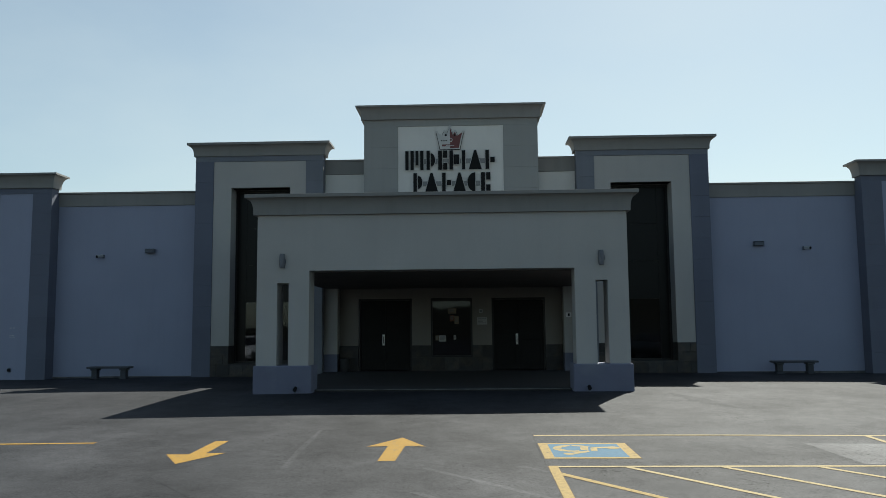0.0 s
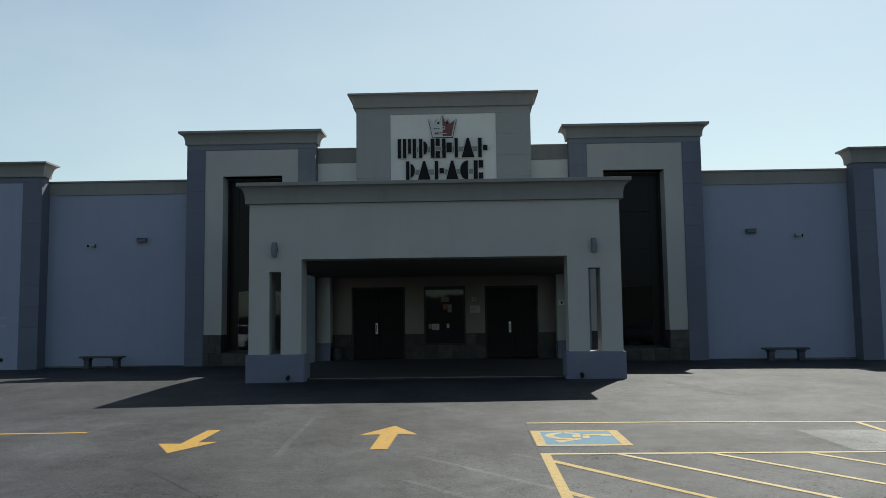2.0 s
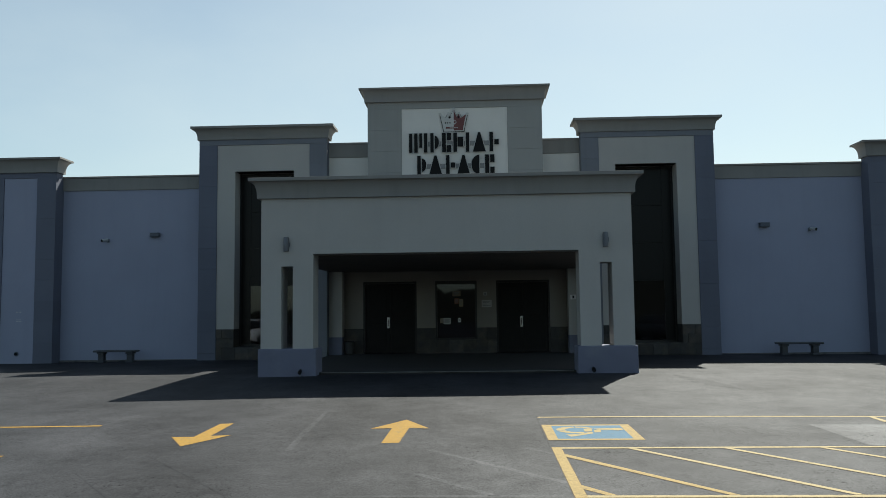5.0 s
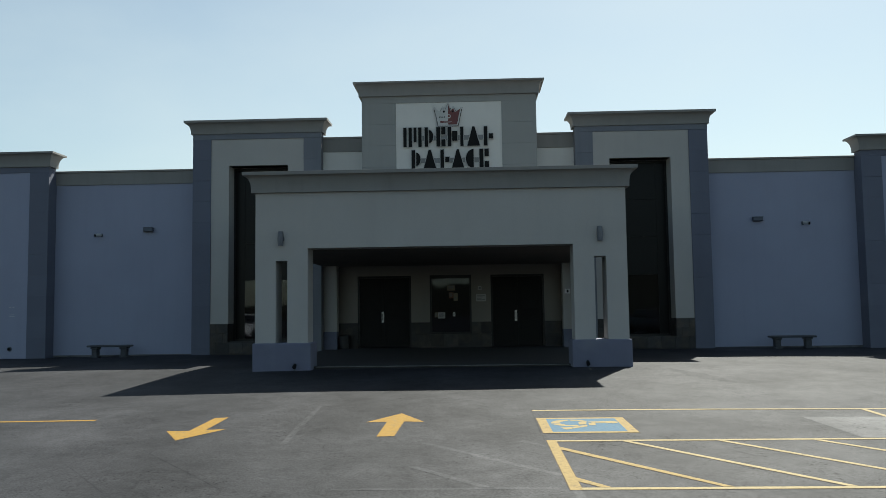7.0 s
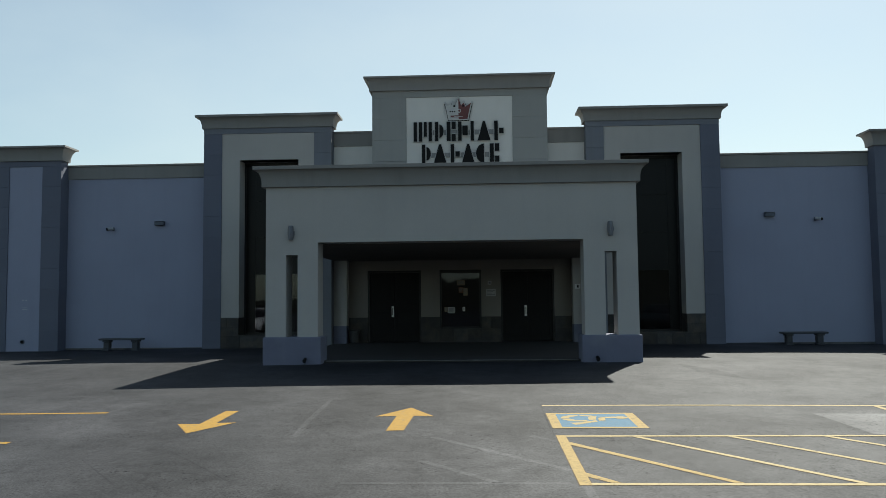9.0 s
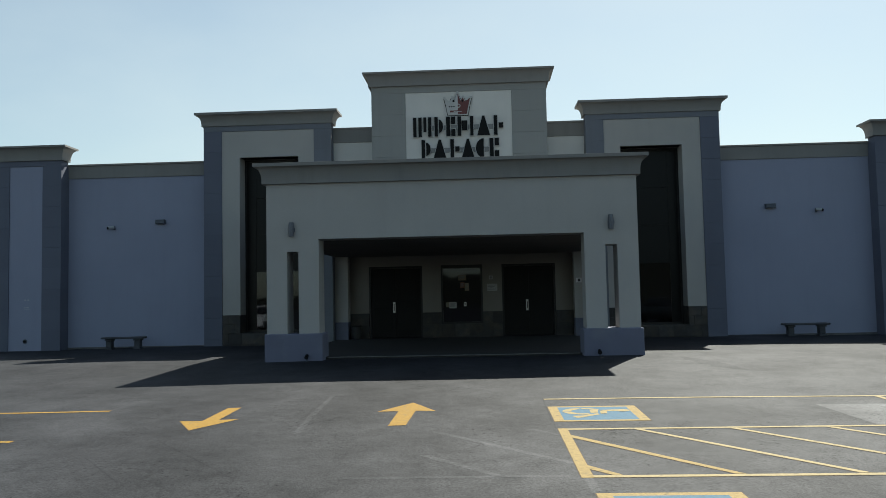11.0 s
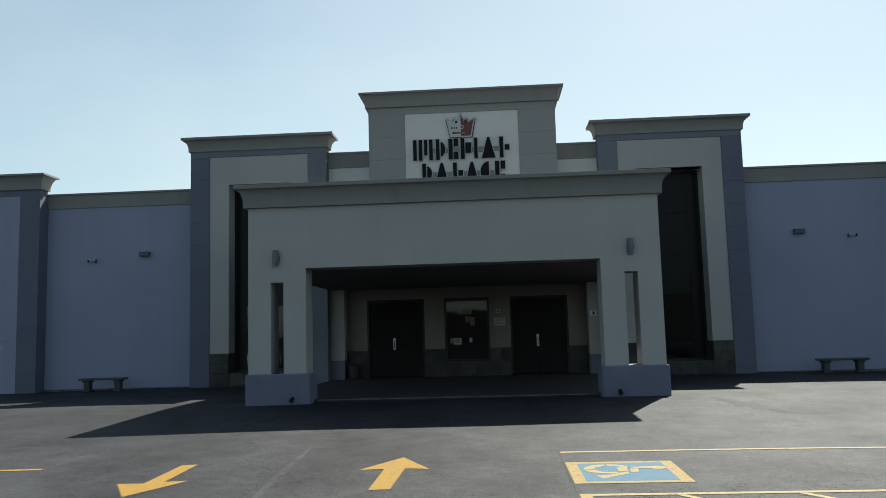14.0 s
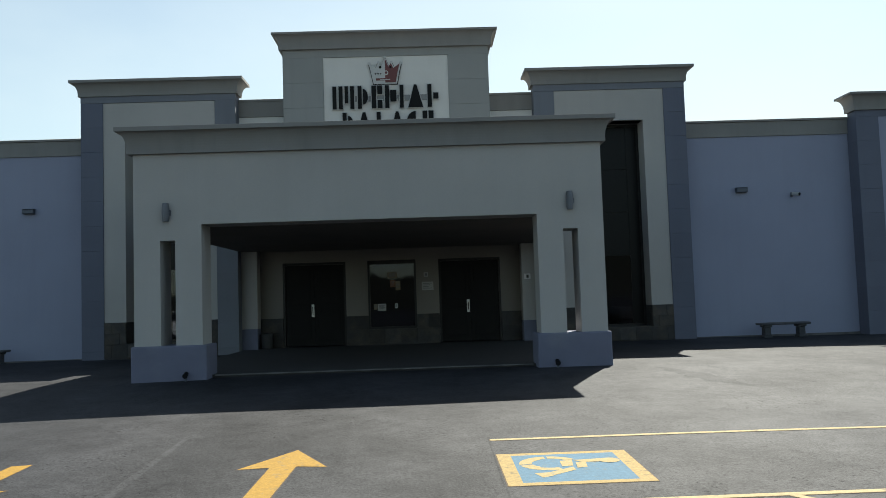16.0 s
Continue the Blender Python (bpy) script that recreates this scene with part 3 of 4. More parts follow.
def double_door(name, x0, x1):
    d = empty(name, ((x0 + x1) / 2, DY + 0.05, 0.07), "closed black double door with pale steel pull plate", "door", "entrance doors", "structure")
    add = lambda *a, **k: under(part(*a, **k), d)
    y = DY + 0.05
    add("door_frame", boxed((x0 + 0.002, x0 + 0.06, y - 0.04, y + 0.1, 0.062, 2.425), (x1 - 0.06, x1 - 0.002, y - 0.04, y + 0.1, 0.062, 2.425), (x0 + 0.06, x1 - 0.06, y - 0.04, y + 0.1, 2.36, 2.425)), FRAME)
    m = (x0 + x1) / 2
    for a, b in ((x0 + 0.065, m - 0.004), (m + 0.004, x1 - 0.065)):
        leaf = add("door_leaf", boxed((a, b, y, y + 0.045, 0.075, 2.355), bevel=0.004), DOOR)
        w = 0.11
        under(part("raised_panel", boxed((a + w, b - w, y - 0.008, y + 0.01, 1.25, 2.22), (a + w, b - w, y - 0.008, y + 0.01, 0.25, 1.05), bevel=0.006), DOOR), leaf)
    px = m - 0.06
    plate = add("pull_plate", boxed((px - 0.04, px + 0.04, y - 0.012, y - 0.001, 0.89, 1.245), bevel=0.004), STEEL, label="pale steel pull plate")
    bm = tube(bmesh.new(), (px, y - 0.05, 0.96), (px, y - 0.05, 1.175), 0.011)
    for z in (0.965, 1.17):
        tube(bm, (px, y - 0.05, z), (px, y - 0.011, z), 0.009)
    under(part("pull_handle", bm, DOOR, label="dark pull handle"), plate)


double_door("door_1", -3.07, -1.29)
double_door("door_2", 1.34, 3.10)
w1 = empty("window_entrance", (0.015, DY + 0.05, 0.49), "dark-framed entrance window with papers taped to tinted glass", "window", kind="structure")
w_add = lambda *a, **k: under(part(*a, **k), w1)
w_add("window_frame", boxed((-0.668, -0.61, DY - 0.03, DY + 0.08, 0.492, 2.428), (0.64, 0.698, DY - 0.03, DY + 0.08, 0.492, 2.428), (-0.61, 0.64, DY - 0.03, DY + 0.08, 0.492, 0.55), (-0.61, 0.64, DY - 0.03, DY + 0.08, 2.32, 2.428)), FRAME)
w_add("pane", boxed((-0.61, 0.64, DY + 0.03, DY + 0.042, 0.55, 2.32)), GLASS).visible_shadow = False
w_add("interior", boxed((-1.2, 1.2, 10.0, 10.05, 0, 2.7)), ROOM)
# Taped papers; the last, small white sheet paints a bright glint on the glass.
for x, z, w, h, sheet in ((-0.29, 1.10, 0.24, 0.20, PAPER), (-0.47, 1.12, 0.10, 0.16, TAN), (0.03, 2.0, 0.27, 0.17, TAN), (0.18, 1.70, 0.14, 0.26, TAN), (0.03, 1.76, 0.15, 0.20, RUST), (0.12, 1.13, 0.08, 0.13, WHITE)):
    p = tagged(part("notice", boxed((x - w / 2, x + w / 2, DY + 0.020, DY + 0.024, z - h / 2, z + h / 2)), sheet), "sheet of paper on the entrance window, the small white one a painted glint", "notice", "papers on the window")
    part("print", boxed(*((x - w * 0.36, x + w * (0.36 - 0.12 * (k % 2)), DY + 0.017, DY + 0.0195, z + h * (0.28 - 0.16 * k) - 0.008, z + h * (0.28 - 0.16 * k) + 0.008) for k in range(4))), INK, p)

# ---- portico ----
portico = empty("portico", (0, 0.06, 0), "deep flat-roofed entrance portico of light stucco on slate-blue bases", "portico", kind="structure")
p_add = lambda *a, **k: under(part(*a, **k), portico)
PX = 4.24
p_add("front_wall", grid_wall([-PX, -3.77, -3.50, -3.03, 3.03, 3.50, 3.77, PX], [0.60, 2.49, 2.77, 4.10], {(1, 0), (5, 0), (3, 0), (3, 1)}, 0.06, 0.66), STUCCO, label="light grey stucco front with slotted piers")
for x0, x1 in ((-4.29, -2.95), (2.95, 4.29)):
    p_add("pier_base", boxed((x0, x1, 0.0, 0.72, -0.15, 0.61), bevel=0.02), BASE, label="slate-blue painted pier base")
p_add("roof_deck", boxed((-4.15, 4.15, 0.66, 7.46, 2.80, 4.10), (-4.12, 4.12, 7.46, DY - 0.01, 2.80, 4.10)), TRIM)
p_add("soffit", boxed((-4.14, 4.14, 0.661, 7.455, 2.76, 2.798), (-4.115, 4.115, 7.455, DY - 0.012, 2.76, 2.798)), SOFFIT, label="brown-grey soffit, coloured darker for its shaded underside")
p_add("cornice", cornice(-PX, PX, 0.06, 6.6, cove(0.085, 0.25, 4.055, 4.525, 0.08, 0.09)), TRIM, label="coved grey stucco cornice")


# ---- lamps, cameras and small fittings ----
def sconce(x):
    s = empty("wall_sconce", (x, 0.06, 2.99), "grey metal up-and-down sconce on the portico pier", "wall lamp", "portico sconces")
    bm = bmesh.new()
    rows = []
    for z, w in ((2.83, 0.055), (2.90, 0.064), (2.995, 0.068), (3.09, 0.064), (3.16, 0.055)):
        rows.append([bm.verts.new((x + w * math.sin(a), 0.058 - 0.03 - (w * 1.5) * math.cos(a), z)) for a in [math.pi * (k / 8 - 0.5) for k in range(9)]])
    for a, b in zip(rows, rows[1:]):
        for k in range(8):
            bm.faces.new((a[k], a[k + 1], b[k + 1], b[k]))
        bm.faces.new((a[8], a[0], b[0], b[8]))
    bm.faces.new(rows[0][::-1])
    bm.faces.new(rows[-1])
    under(part("shade", bm, LAMP), s)
    under(part("backplate", boxed((x - 0.035 + 0.03, x + 0.035 + 0.045, 0.028, 0.0595, 2.94, 3.04), bevel=0.004), DARKLAMP), s)


for x in (-3.65, 3.635):
    sconce(x)


def wall_pack(x):
    s = empty("wall_pack_lamp", (x, WALL_Y, 4.07), "dark grey box-shaped floodlight high on the stucco wall", "wall lamp", "wall pack lamps")
    bm = boxed((x - 0.155, x + 0.155, WALL_Y - 0.15, WALL_Y - 0.004, 4.015, 4.14), bevel=0.012)
    under(part("housing", bm, DARKLAMP), s)
    under(part("visor", boxed((x - 0.16, x + 0.16, WALL_Y - 0.16, WALL_Y - 0.004, 4.141, 4.152), bevel=0.003), DARKLAMP), s)
    under(part("lens", boxed((x - 0.14, x + 0.14, WALL_Y - 0.095, WALL_Y - 0.03, 4.007, 4.014)), LENS), s)


for x in (-9.997, 10.007):
    wall_pack(x)


def bullet_camera(x, side):
    s = empty("security_camera", (x, WALL_Y, 3.92), "small pale bullet security camera with dark lens on stucco wall", "security camera", "wall cameras")
    under(part("mount", tube(boxed((x - side * 0.05 - 0.035, x - side * 0.05 + 0.035, WALL_Y - 0.03, WALL_Y, 3.86, 3.98), bevel=0.006), (x - side * 0.05, WALL_Y - 0.03, 3.91), (x - side * 0.02, WALL_Y - 0.12, 3.90), 0.016), DARKLAMP), s)
    a, b = Vector((x - side * 0.05, WALL_Y - 0.09, 3.935)), Vector((x + side * 0.05, WALL_Y - 0.25, 3.90))
    way = (b - a).normalized()
    under(part("barrel", tube(tube(bmesh.new(), a, b, 0.052, sides=18), b - way * 0.05, b + way * 0.015, 0.056, sides=18), BARREL, label="pale grey barrel"), s)
    under(part("lens", tube(bmesh.new(), b + way * 0.016, b + way * 0.024, 0.05, 0.046, sides=18), LENS), s)


bullet_camera(-11.65, -1)
bullet_camera(11.51, 1)


def uplight(x):
    s = empty("ground_spotlight", (x, -0.10, 0), "small black ground spotlight before the pier base", "spotlight", "pier spotlights")
    under(part("stake", tube(bmesh.new(), (x, -0.08, ground_z(x, -0.08)), (x, -0.08, 0.07), 0.022, 0.018), DARKLAMP), s)
    under(part("head", tube(bmesh.new(), (x, -0.13, 0.075), (x, -0.03, 0.12), 0.045, 0.035, 18), BLACK), s)
    under(part("lens", tube(bmesh.new(), (x, -0.136, 0.073), (x, -0.131, 0.0745), 0.036, sides=18), LENS), s)


for x in (-3.30, 3.28):
    uplight(x)
for x in (-14.38,):
    s = empty("hose_outlet", (x, 7.53, 0.20), "dark round wall outlet low on the tower panel", "wall outlet")
    under(part("flange", tube(bmesh.new(), (x, 7.53, 0.20), (x, 7.51, 0.20), 0.075, 0.07, 20), DARKLAMP), s)
    under(part("cap", tube(bmesh.new(), (x, 7.51, 0.20), (x, 7.46, 0.20), 0.045, 0.04, 20), BLACK), s)


label_bars = empty("faded_lettering", (-14.34, 7.53, 1.4), "two faint pale lines of lettering bars on the tower panel", "sign")
for x0, x1, z0, z1 in ((-14.42, -14.24, 1.26, 1.275), (-14.43, -14.26, 1.31, 1.325), (-14.42, -14.36, 1.55, 1.58), (-14.31, -14.26, 1.55, 1.58)):
    under(part("bar", boxed((x0, x1, 7.524, 7.531, z0, z1)), FAINT), label_bars)


for x0, x1 in ((-13.17, -8.38), (8.38, 13.17)):
    tagged(part("baseboard", boxed((x0, x1, WALL_Y - 0.05, WALL_Y - 0.002, -0.1, ground_z((x0 + x1) / 2, 7.9) + 0.045), bevel=0.006), EDGE), "worn pale concrete strip at the foot of the wall", "baseboard", kind="structure")

# ---- benches ----
def bench(x, rise):
    b = empty("concrete_bench", (x, 7.28, ground_z(x, 7.2)), "weathered concrete bench on two pedestal legs beside the wall", "bench", "benches along the facade")
    z = ground_z(x, 7.2)
    under(part("seat", boxed((x - 0.69, x + 0.69, 7.08, 7.48, z + rise + 0.29, z + rise + 0.35), bevel=0.02), CONCRETE), b)
    for dx in (-0.47, 0.47):
        bm = boxed((x + dx - 0.115, x + dx + 0.115, 7.14, 7.42, z, z + 0.06), (x + dx - 0.115, x + dx + 0.115, 7.14, 7.42, z + rise + 0.23, z + rise + 0.289), bevel=0.012)
        box(bm, x + dx - 0.09, x + dx + 0.09, 7.17, 7.39, z + 0.06, z + rise + 0.23, bevel=0.02)
        under(part("leg", bm, CONCRETE), b)


for x, rise in ((-10.93, 0.05), (10.68, 0.055)):
    bench(x, rise)

# ---- rooftop sign: plain shapes in place of lettering, and a crown-shaped badge ----
sign = empty("wall_sign", (0.07, TY + 0.03, 5.7), "two rows of raised black shapes with pale edges, crown badge above", "sign")
SY = TY + 0.03


def outset(points, d):
    """The outline moved outwards by d, whichever way it runs."""
    n, out = len(points), []
    turn = sum(points[k - 1][0] * points[k][1] - points[k][0] * points[k - 1][1] for k in range(n))
    d = d if turn > 0 else -d
    for k in range(n):
        p, q, r = (Vector(points[j % n]) for j in (k - 1, k, k + 1))
        a, b = (q - p).normalized(), (r - q).normalized()
        na, nb = Vector((a.y, -a.x)), Vector((b.y, -b.x))
        m = na + nb
        out.append(tuple(q + m * (d / max(0.35, m.dot(na)))))
    return out


def plate(points, y0, y1, bm=None):
    bm = bmesh.new() if bm is None else bm
    f = bm.faces.new([bm.verts.new((x, y0, z)) for x, z in points])
    ext = bmesh.ops.extrude_face_region(bm, geom=[f])
    bmesh.ops.translate(bm, verts=[v for v in ext["geom"] if isinstance(v, bmesh.types.BMVert)], vec=(0, y1 - y0, 0))
    return bm


def plain_shapes(kind):
    """Plain solids on a cell one wide and one high: bars, blocks, triangles and discs in place of characters."""
    block = lambda a, b, c, d: [(a, c), (b, c), (b, d), (a, d)]
    round_ = lambda cx, cz, rx, rz, a0, a1: [(cx + rx * math.cos(radians(a)), cz + rz * math.sin(radians(a))) for a in range(a0, a1 + 1, 15)]
    return {"bar": [block(0, 1, 0, 1)],
            "bars": [block(0, 0.25, 0, 1), block(0.39, 0.61, 0.25, 1), block(0.75, 1, 0, 1)],
            "disc": [block(0, 0.38, 0, 1), round_(0.52, 0.52, 0.48, 0.34, -90, 90)],
            "blocks": [block(0, 0.40, 0, 1), block(0.52, 0.95, 0.62, 1), block(0.52, 0.95, 0, 0.36)],
            "square": [block(0, 0.36, 0, 1), block(0.46, 1, 0.28, 0.78)],
            "triangle": [[(0, 0), (1, 0), (0.58, 1), (0.42, 1)]],
            "stub": [block(0, 0.36, 0, 1), block(0.50, 0.95, 0.36, 0.62)],
            "half_disc": [round_(0.75, 0.5, 0.75, 0.5, 90, 270)]}[kind]


def sign_row(cells, z0, z1):
    for x0, x1, kind in cells:
        c = empty("sign_shape", (x0, SY, z0), "", "")
        under(c, sign)
        faces, edges = bmesh.new(), bmesh.new()
        for shape in plain_shapes(kind):
            pts = [(x0 + u * (x1 - x0), z0 + v * (z1 - z0)) for u, v in shape]
            plate(outset(pts, 0.022), SY - 0.055, SY - 0.03, edges)
            plate(pts, SY - 0.085, SY - 0.056, faces)
        under(part("edge", edges, RETURN), c)
        under(part("face", faces, BLACK), c)


sign_row([(-1.365, -1.265, "bar"), (-1.20, -0.79, "bars"), (-0.69, -0.42, "disc"), (-0.32, -0.02, "blocks"), (0.04, 0.345, "square"), (0.435, 0.535, "bar"), (0.655, 1.055, "triangle"), (1.18, 1.485, "stub")], 6.44, 7.055)
sign_row([(-1.11, -0.83, "disc"), (-0.74, -0.33, "triangle"), (-0.20, 0.10, "stub"), (0.15, 0.55, "triangle"), (0.60, 0.93, "half_disc"), (1.03, 1.34, "blocks")], 5.72, 6.335)
for x0, x1, z in ((-0.85, 1.30, 6.72), (-0.95, 1.15, 6.0)):
    under(part("raceway", boxed((x0, x1, SY - 0.03, SY - 0.001, z - 0.075, z + 0.075)), RACEWAY), sign)


def crown_outline(grow):
    pts = [(-0.30, 0.0), (-0.36, 0.30), (-0.42, 0.545), (-0.24, 0.42), (-0.17, 0.56), (-0.10, 0.46), (0.0, 0.70), (0.10, 0.46), (0.17, 0.56), (0.24, 0.42), (0.42, 0.545), (0.36, 0.30), (0.30, 0.0)]
    return [(0.058 + x * (1 + grow), 7.115 + 0.3 + (z - 0.3) * (1 + grow)) for x, z in pts]


crown = empty("crown_badge", (0.058, SY, 7.11), "", "")
under(crown, sign)
tagged(crown, "crown-shaped badge half white, half dark red")
bm = plate(crown_outline(0.10), SY - 0.05, SY)
under(part("edge", bm, BLACK), crown)
bm = plate(crown_outline(0.05), SY - 0.06, SY - 0.051)
under(part("rim", bm, RETURN), crown)
pts = crown_outline(-0.06)
mid = 0.058
under(part("pale_half", plate([p for p in pts if p[0] < mid + 1e-4] + [(mid, pts[0][1])], SY - 0.07, SY - 0.061), RETURN, label="white half"), crown)
under(part("red_half", plate([(mid, pts[0][1])] + [p for p in pts if p[0] > mid - 1e-4], SY - 0.07, SY - 0.061), RED, label="dark red half"), crown)
under(part("band", boxed((0.058 - 0.25, 0.058 + 0.25, SY - 0.076, SY - 0.071, 7.19, 7.25)), RED), crown)
for px, pz in ((-0.42, 0.56), (-0.17, 0.585), (0.0, 0.73), (0.17, 0.585), (0.42, 0.56)):
    under(part("bead", tube(bmesh.new(), (0.058 + px, SY - 0.065, 7.10 + pz), (0.058 + px, SY - 0.02, 7.10 + pz), 0.04, sides=14), RETURN), crown)
under(part("band_sheen", boxed((0.058 - 0.13, 0.058 + 0.13, SY - 0.080, SY - 0.0765, 7.205, 7.222)), RETURN), crown)
for px, pz, r, m in ((0.02, 0.295, 0.065, RETURN), (0.03, 0.30, 0.036, RED), (-0.12, 0.275, 0.022, BLACK), (-0.19, 0.275, 0.022, BLACK), (-0.26, 0.275, 0.022, BLACK), (-0.13, 0.45, 0.035, BLACK), (0.15, 0.45, 0.03, BLACK)):
    d = 0.006 if r == 0.036 else 0.0
    under(part("jewel", tube(bmesh.new(), (0.058 + px, SY - 0.08 - d, 7.10 + pz), (0.058 + px, SY - 0.0715, 7.10 + pz), r, sides=18), m), crown)

# ---- entrance notices and bin ----
n1 = tagged(part("wall_notice", boxed((0.857, 1.187, DY - 0.012, DY - 0.001, 1.547, 1.783)), PAPER), "pale printed notice board on the entrance wall", "notice")
part("print", boxed(*((0.89, 1.15 - 0.05 * (k % 3), DY - 0.015, DY - 0.0125, 1.73 - 0.045 * k, 1.745 - 0.045 * k) for k in range(4))), INK, n1)
n2 = tagged(part("wall_notice", boxed((0.92, 1.04, DY - 0.012, DY - 0.001, 1.93, 2.05)), PAPER), "small square notice on the entrance wall", "notice")
part("print", boxed((0.945, 1.015, DY - 0.015, DY - 0.0125, 1.955, 2.025)), INK, n2)
n3 = tagged(part("wall_notice", boxed((3.72, 3.90, 7.838, 7.849, 1.76, 1.91)), WHITE), "small white notice with dark emblem on the pier", "notice")
part("print", boxed((3.785, 3.845, 7.834, 7.8375, 1.79, 1.88)), LENS, n3)
bin_ = empty("litter_bin", (-3.48, 8.02, 0.06), "dark plastic litter bin by the entrance door", "litter bin")
under(part("body", tube(bmesh.new(), (-3.48, 8.02, 0.061), (-3.48, 8.02, 0.43), 0.15, 0.18, 20), BIN), bin_)
under(part("lid", tube(tube(bmesh.new(), (-3.48, 8.02, 0.431), (-3.48, 8.02, 0.465), 0.19, 0.19, 20), (-3.48, 8.02, 0.465), (-3.48, 8.02, 0.50), 0.19, 0.08, 20), BIN), bin_)


# ---- painted markings ----
def mark(name, points, mat, label, category="road marking", group="", lift=0.004):
    ob = tagged(part(name, flat(points, lift), mat), label, category, group)
    if mat in (YELLOW, PALE):
        part("worn_rim", flat(outset(points, 0.010), 0.0022), RIM, ob, "dark brown rim of older paint")
    return ob


def strip(x0, x1, y0, y1):
    return [(x0, y0), (x1, y0), (x1, y1), (x0, y1)]


mark("painted_arrow", [(-0.33, -6.29), (-0.75, -7.03), (-0.468, -7.0), (-0.484, -8.07), (-0.27, -8.05), (-0.236, -6.985), (0.042, -7.037)][::-1], YELLOW, "yellow painted arrow on asphalt pointing to the entrance", "painted arrow")
mark("painted_arrow", [(-2.95, -8.20), (-2.56, -7.46), (-2.815, -7.487), (-2.82, -6.49), (-3.005, -6.52), (-3.016, -7.558), (-3.315, -7.543)], YELLOW, "yellow painted arrow on asphalt pointing away from the building", "painted arrow")
STALL = "parking bay lines"
mark("parking_line", strip(1.58, 9.5, -6.18, -6.105), PALE, "pale yellow painted parking bay line", group=STALL)
mark("parking_line", strip(6.30, 6.38, -8.39, -6.18), PALE, "pale yellow painted parking bay line", group=STALL)
mark("parking_line", strip(-11.0, -4.75, -6.575, -6.485), YELLOW, "yellow painted parking bay line", group=STALL)
mark("parking_line", strip(-11.0, -4.87, -8.80, -8.69), YELLOW, "yellow painted parking bay line", group=STALL)
hatch = empty("hatched_bay", (1.6, -9.5, ground_z(1.6, -9.5)), "yellow hatched no-parking bay painted on asphalt", "road marking")
def h_add(pts, m):
    stripe = under(part("stripe", flat(pts), m), hatch)
    under(part("worn_rim", flat(outset(pts, 0.009), 0.0022), RIM), stripe)


HX = 6.35
h_add(strip(1.575, 1.685, -10.69, -8.39), GOLD)
h_add(strip(1.685, HX, -8.475, -8.40), PALE)
h_add(strip(1.685, HX, -10.685, -10.61), PALE)
for k in range(-1, 5):
    x = 1.385 + 1.095 * k
    a, b = (x + 0.02, -8.48), (x + 1.625, -10.60)
    if a[0] < 1.685:
        f = (1.685 - a[0]) / (b[0] - a[0])
        a = (1.685, a[1] + f * (b[1] - a[1]))
    if b[0] > HX:
        f = (HX - a[0]) / (b[0] - a[0])
        b = (HX, a[1] + f * (b[1] - a[1]))
    w = 0.044
    h_add([(a[0] - w, a[1]), (b[0] - w, b[1]), (b[0] + w, b[1]), (a[0] + w, a[1])] if a[0] > 1.75 else [(a[0], a[1] - 0.08), (b[0] - w, b[1]), (b[0] + w, b[1]), (a[0], a[1] + 0.08)], PALE if k > 0 else GOLD)


def bay_emblem(x, y):
    """Blue square with a yellow border and the plain shapes of the accessible-parking emblem, lying on its side."""
    e = empty("bay_emblem", (x, y, ground_z(x, y)), "blue painted accessible-parking emblem with yellow border on asphalt", "road marking", "bay emblems")
    add = lambda name, pts, m, lift, label="": under(part(name, flat(pts, lift), m, label=label), e)
    x1, y1 = x + 1.185, y + 1.13
    b, c = 0.125, 0.085
    add("field", strip(x + b, x1 - b, y + c, y1 - c), SKYBLUE, 0.004, "worn sky-blue paint")
    for r in (strip(x, x + b, y, y1), strip(x1 - b, x1, y, y1), strip(x + b, x1 - b, y, y + c), strip(x + b, x1 - b, y1 - c, y1)):
        add("border", r, GOLD, 0.004)
    add("worn_rim", strip(x - 0.01, x1 + 0.01, y - 0.01, y1 + 0.01), RIM, 0.0022, "dark brown rim of older paint")
    at = lambda *uv: [(x + u * 1.185, y + v * 1.13) for u, v in uv]
    spin = lambda a, r: (0.364 + r * math.cos(radians(a)), 0.63 + r * math.sin(radians(a)))
    for a0, a1 in ((26, 88), (94, 186), (192, 288)):
        steps = [a0 + (a1 - a0) * k / 8 for k in range(9)]
        add("emblem_arc", at(*[spin(a, 0.225) for a in steps], *[spin(a, 0.15 - 0.02 * (a > 110) * (a < 240)) for a in reversed(steps)]), EMBLEM, 0.0054)
    for k, shape in enumerate((((0.215, 0.33), (0.257, 0.20), (0.335, 0.235), (0.325, 0.345)), ((0.325, 0.345), (0.335, 0.25), (0.52, 0.395), (0.515, 0.49)),
                               ((0.448, 0.69), (0.44, 0.51), (0.52, 0.52), (0.543, 0.70)), ((0.556, 0.62), (0.54, 0.45), (0.615, 0.465), (0.632, 0.625)),
                               ((0.554, 0.70), (0.60, 0.625), (0.75, 0.62), (0.76, 0.725)))):
        add("emblem_bar", at(*shape), EMBLEM, 0.0056 + 0.0002 * k)
    add("emblem_dot", at(*[(0.812 + 0.078 * math.cos(a), 0.655 + 0.08 * math.sin(a)) for a in [k * math.pi / 9 for k in range(18)]]), EMBLEM, 0.0068)


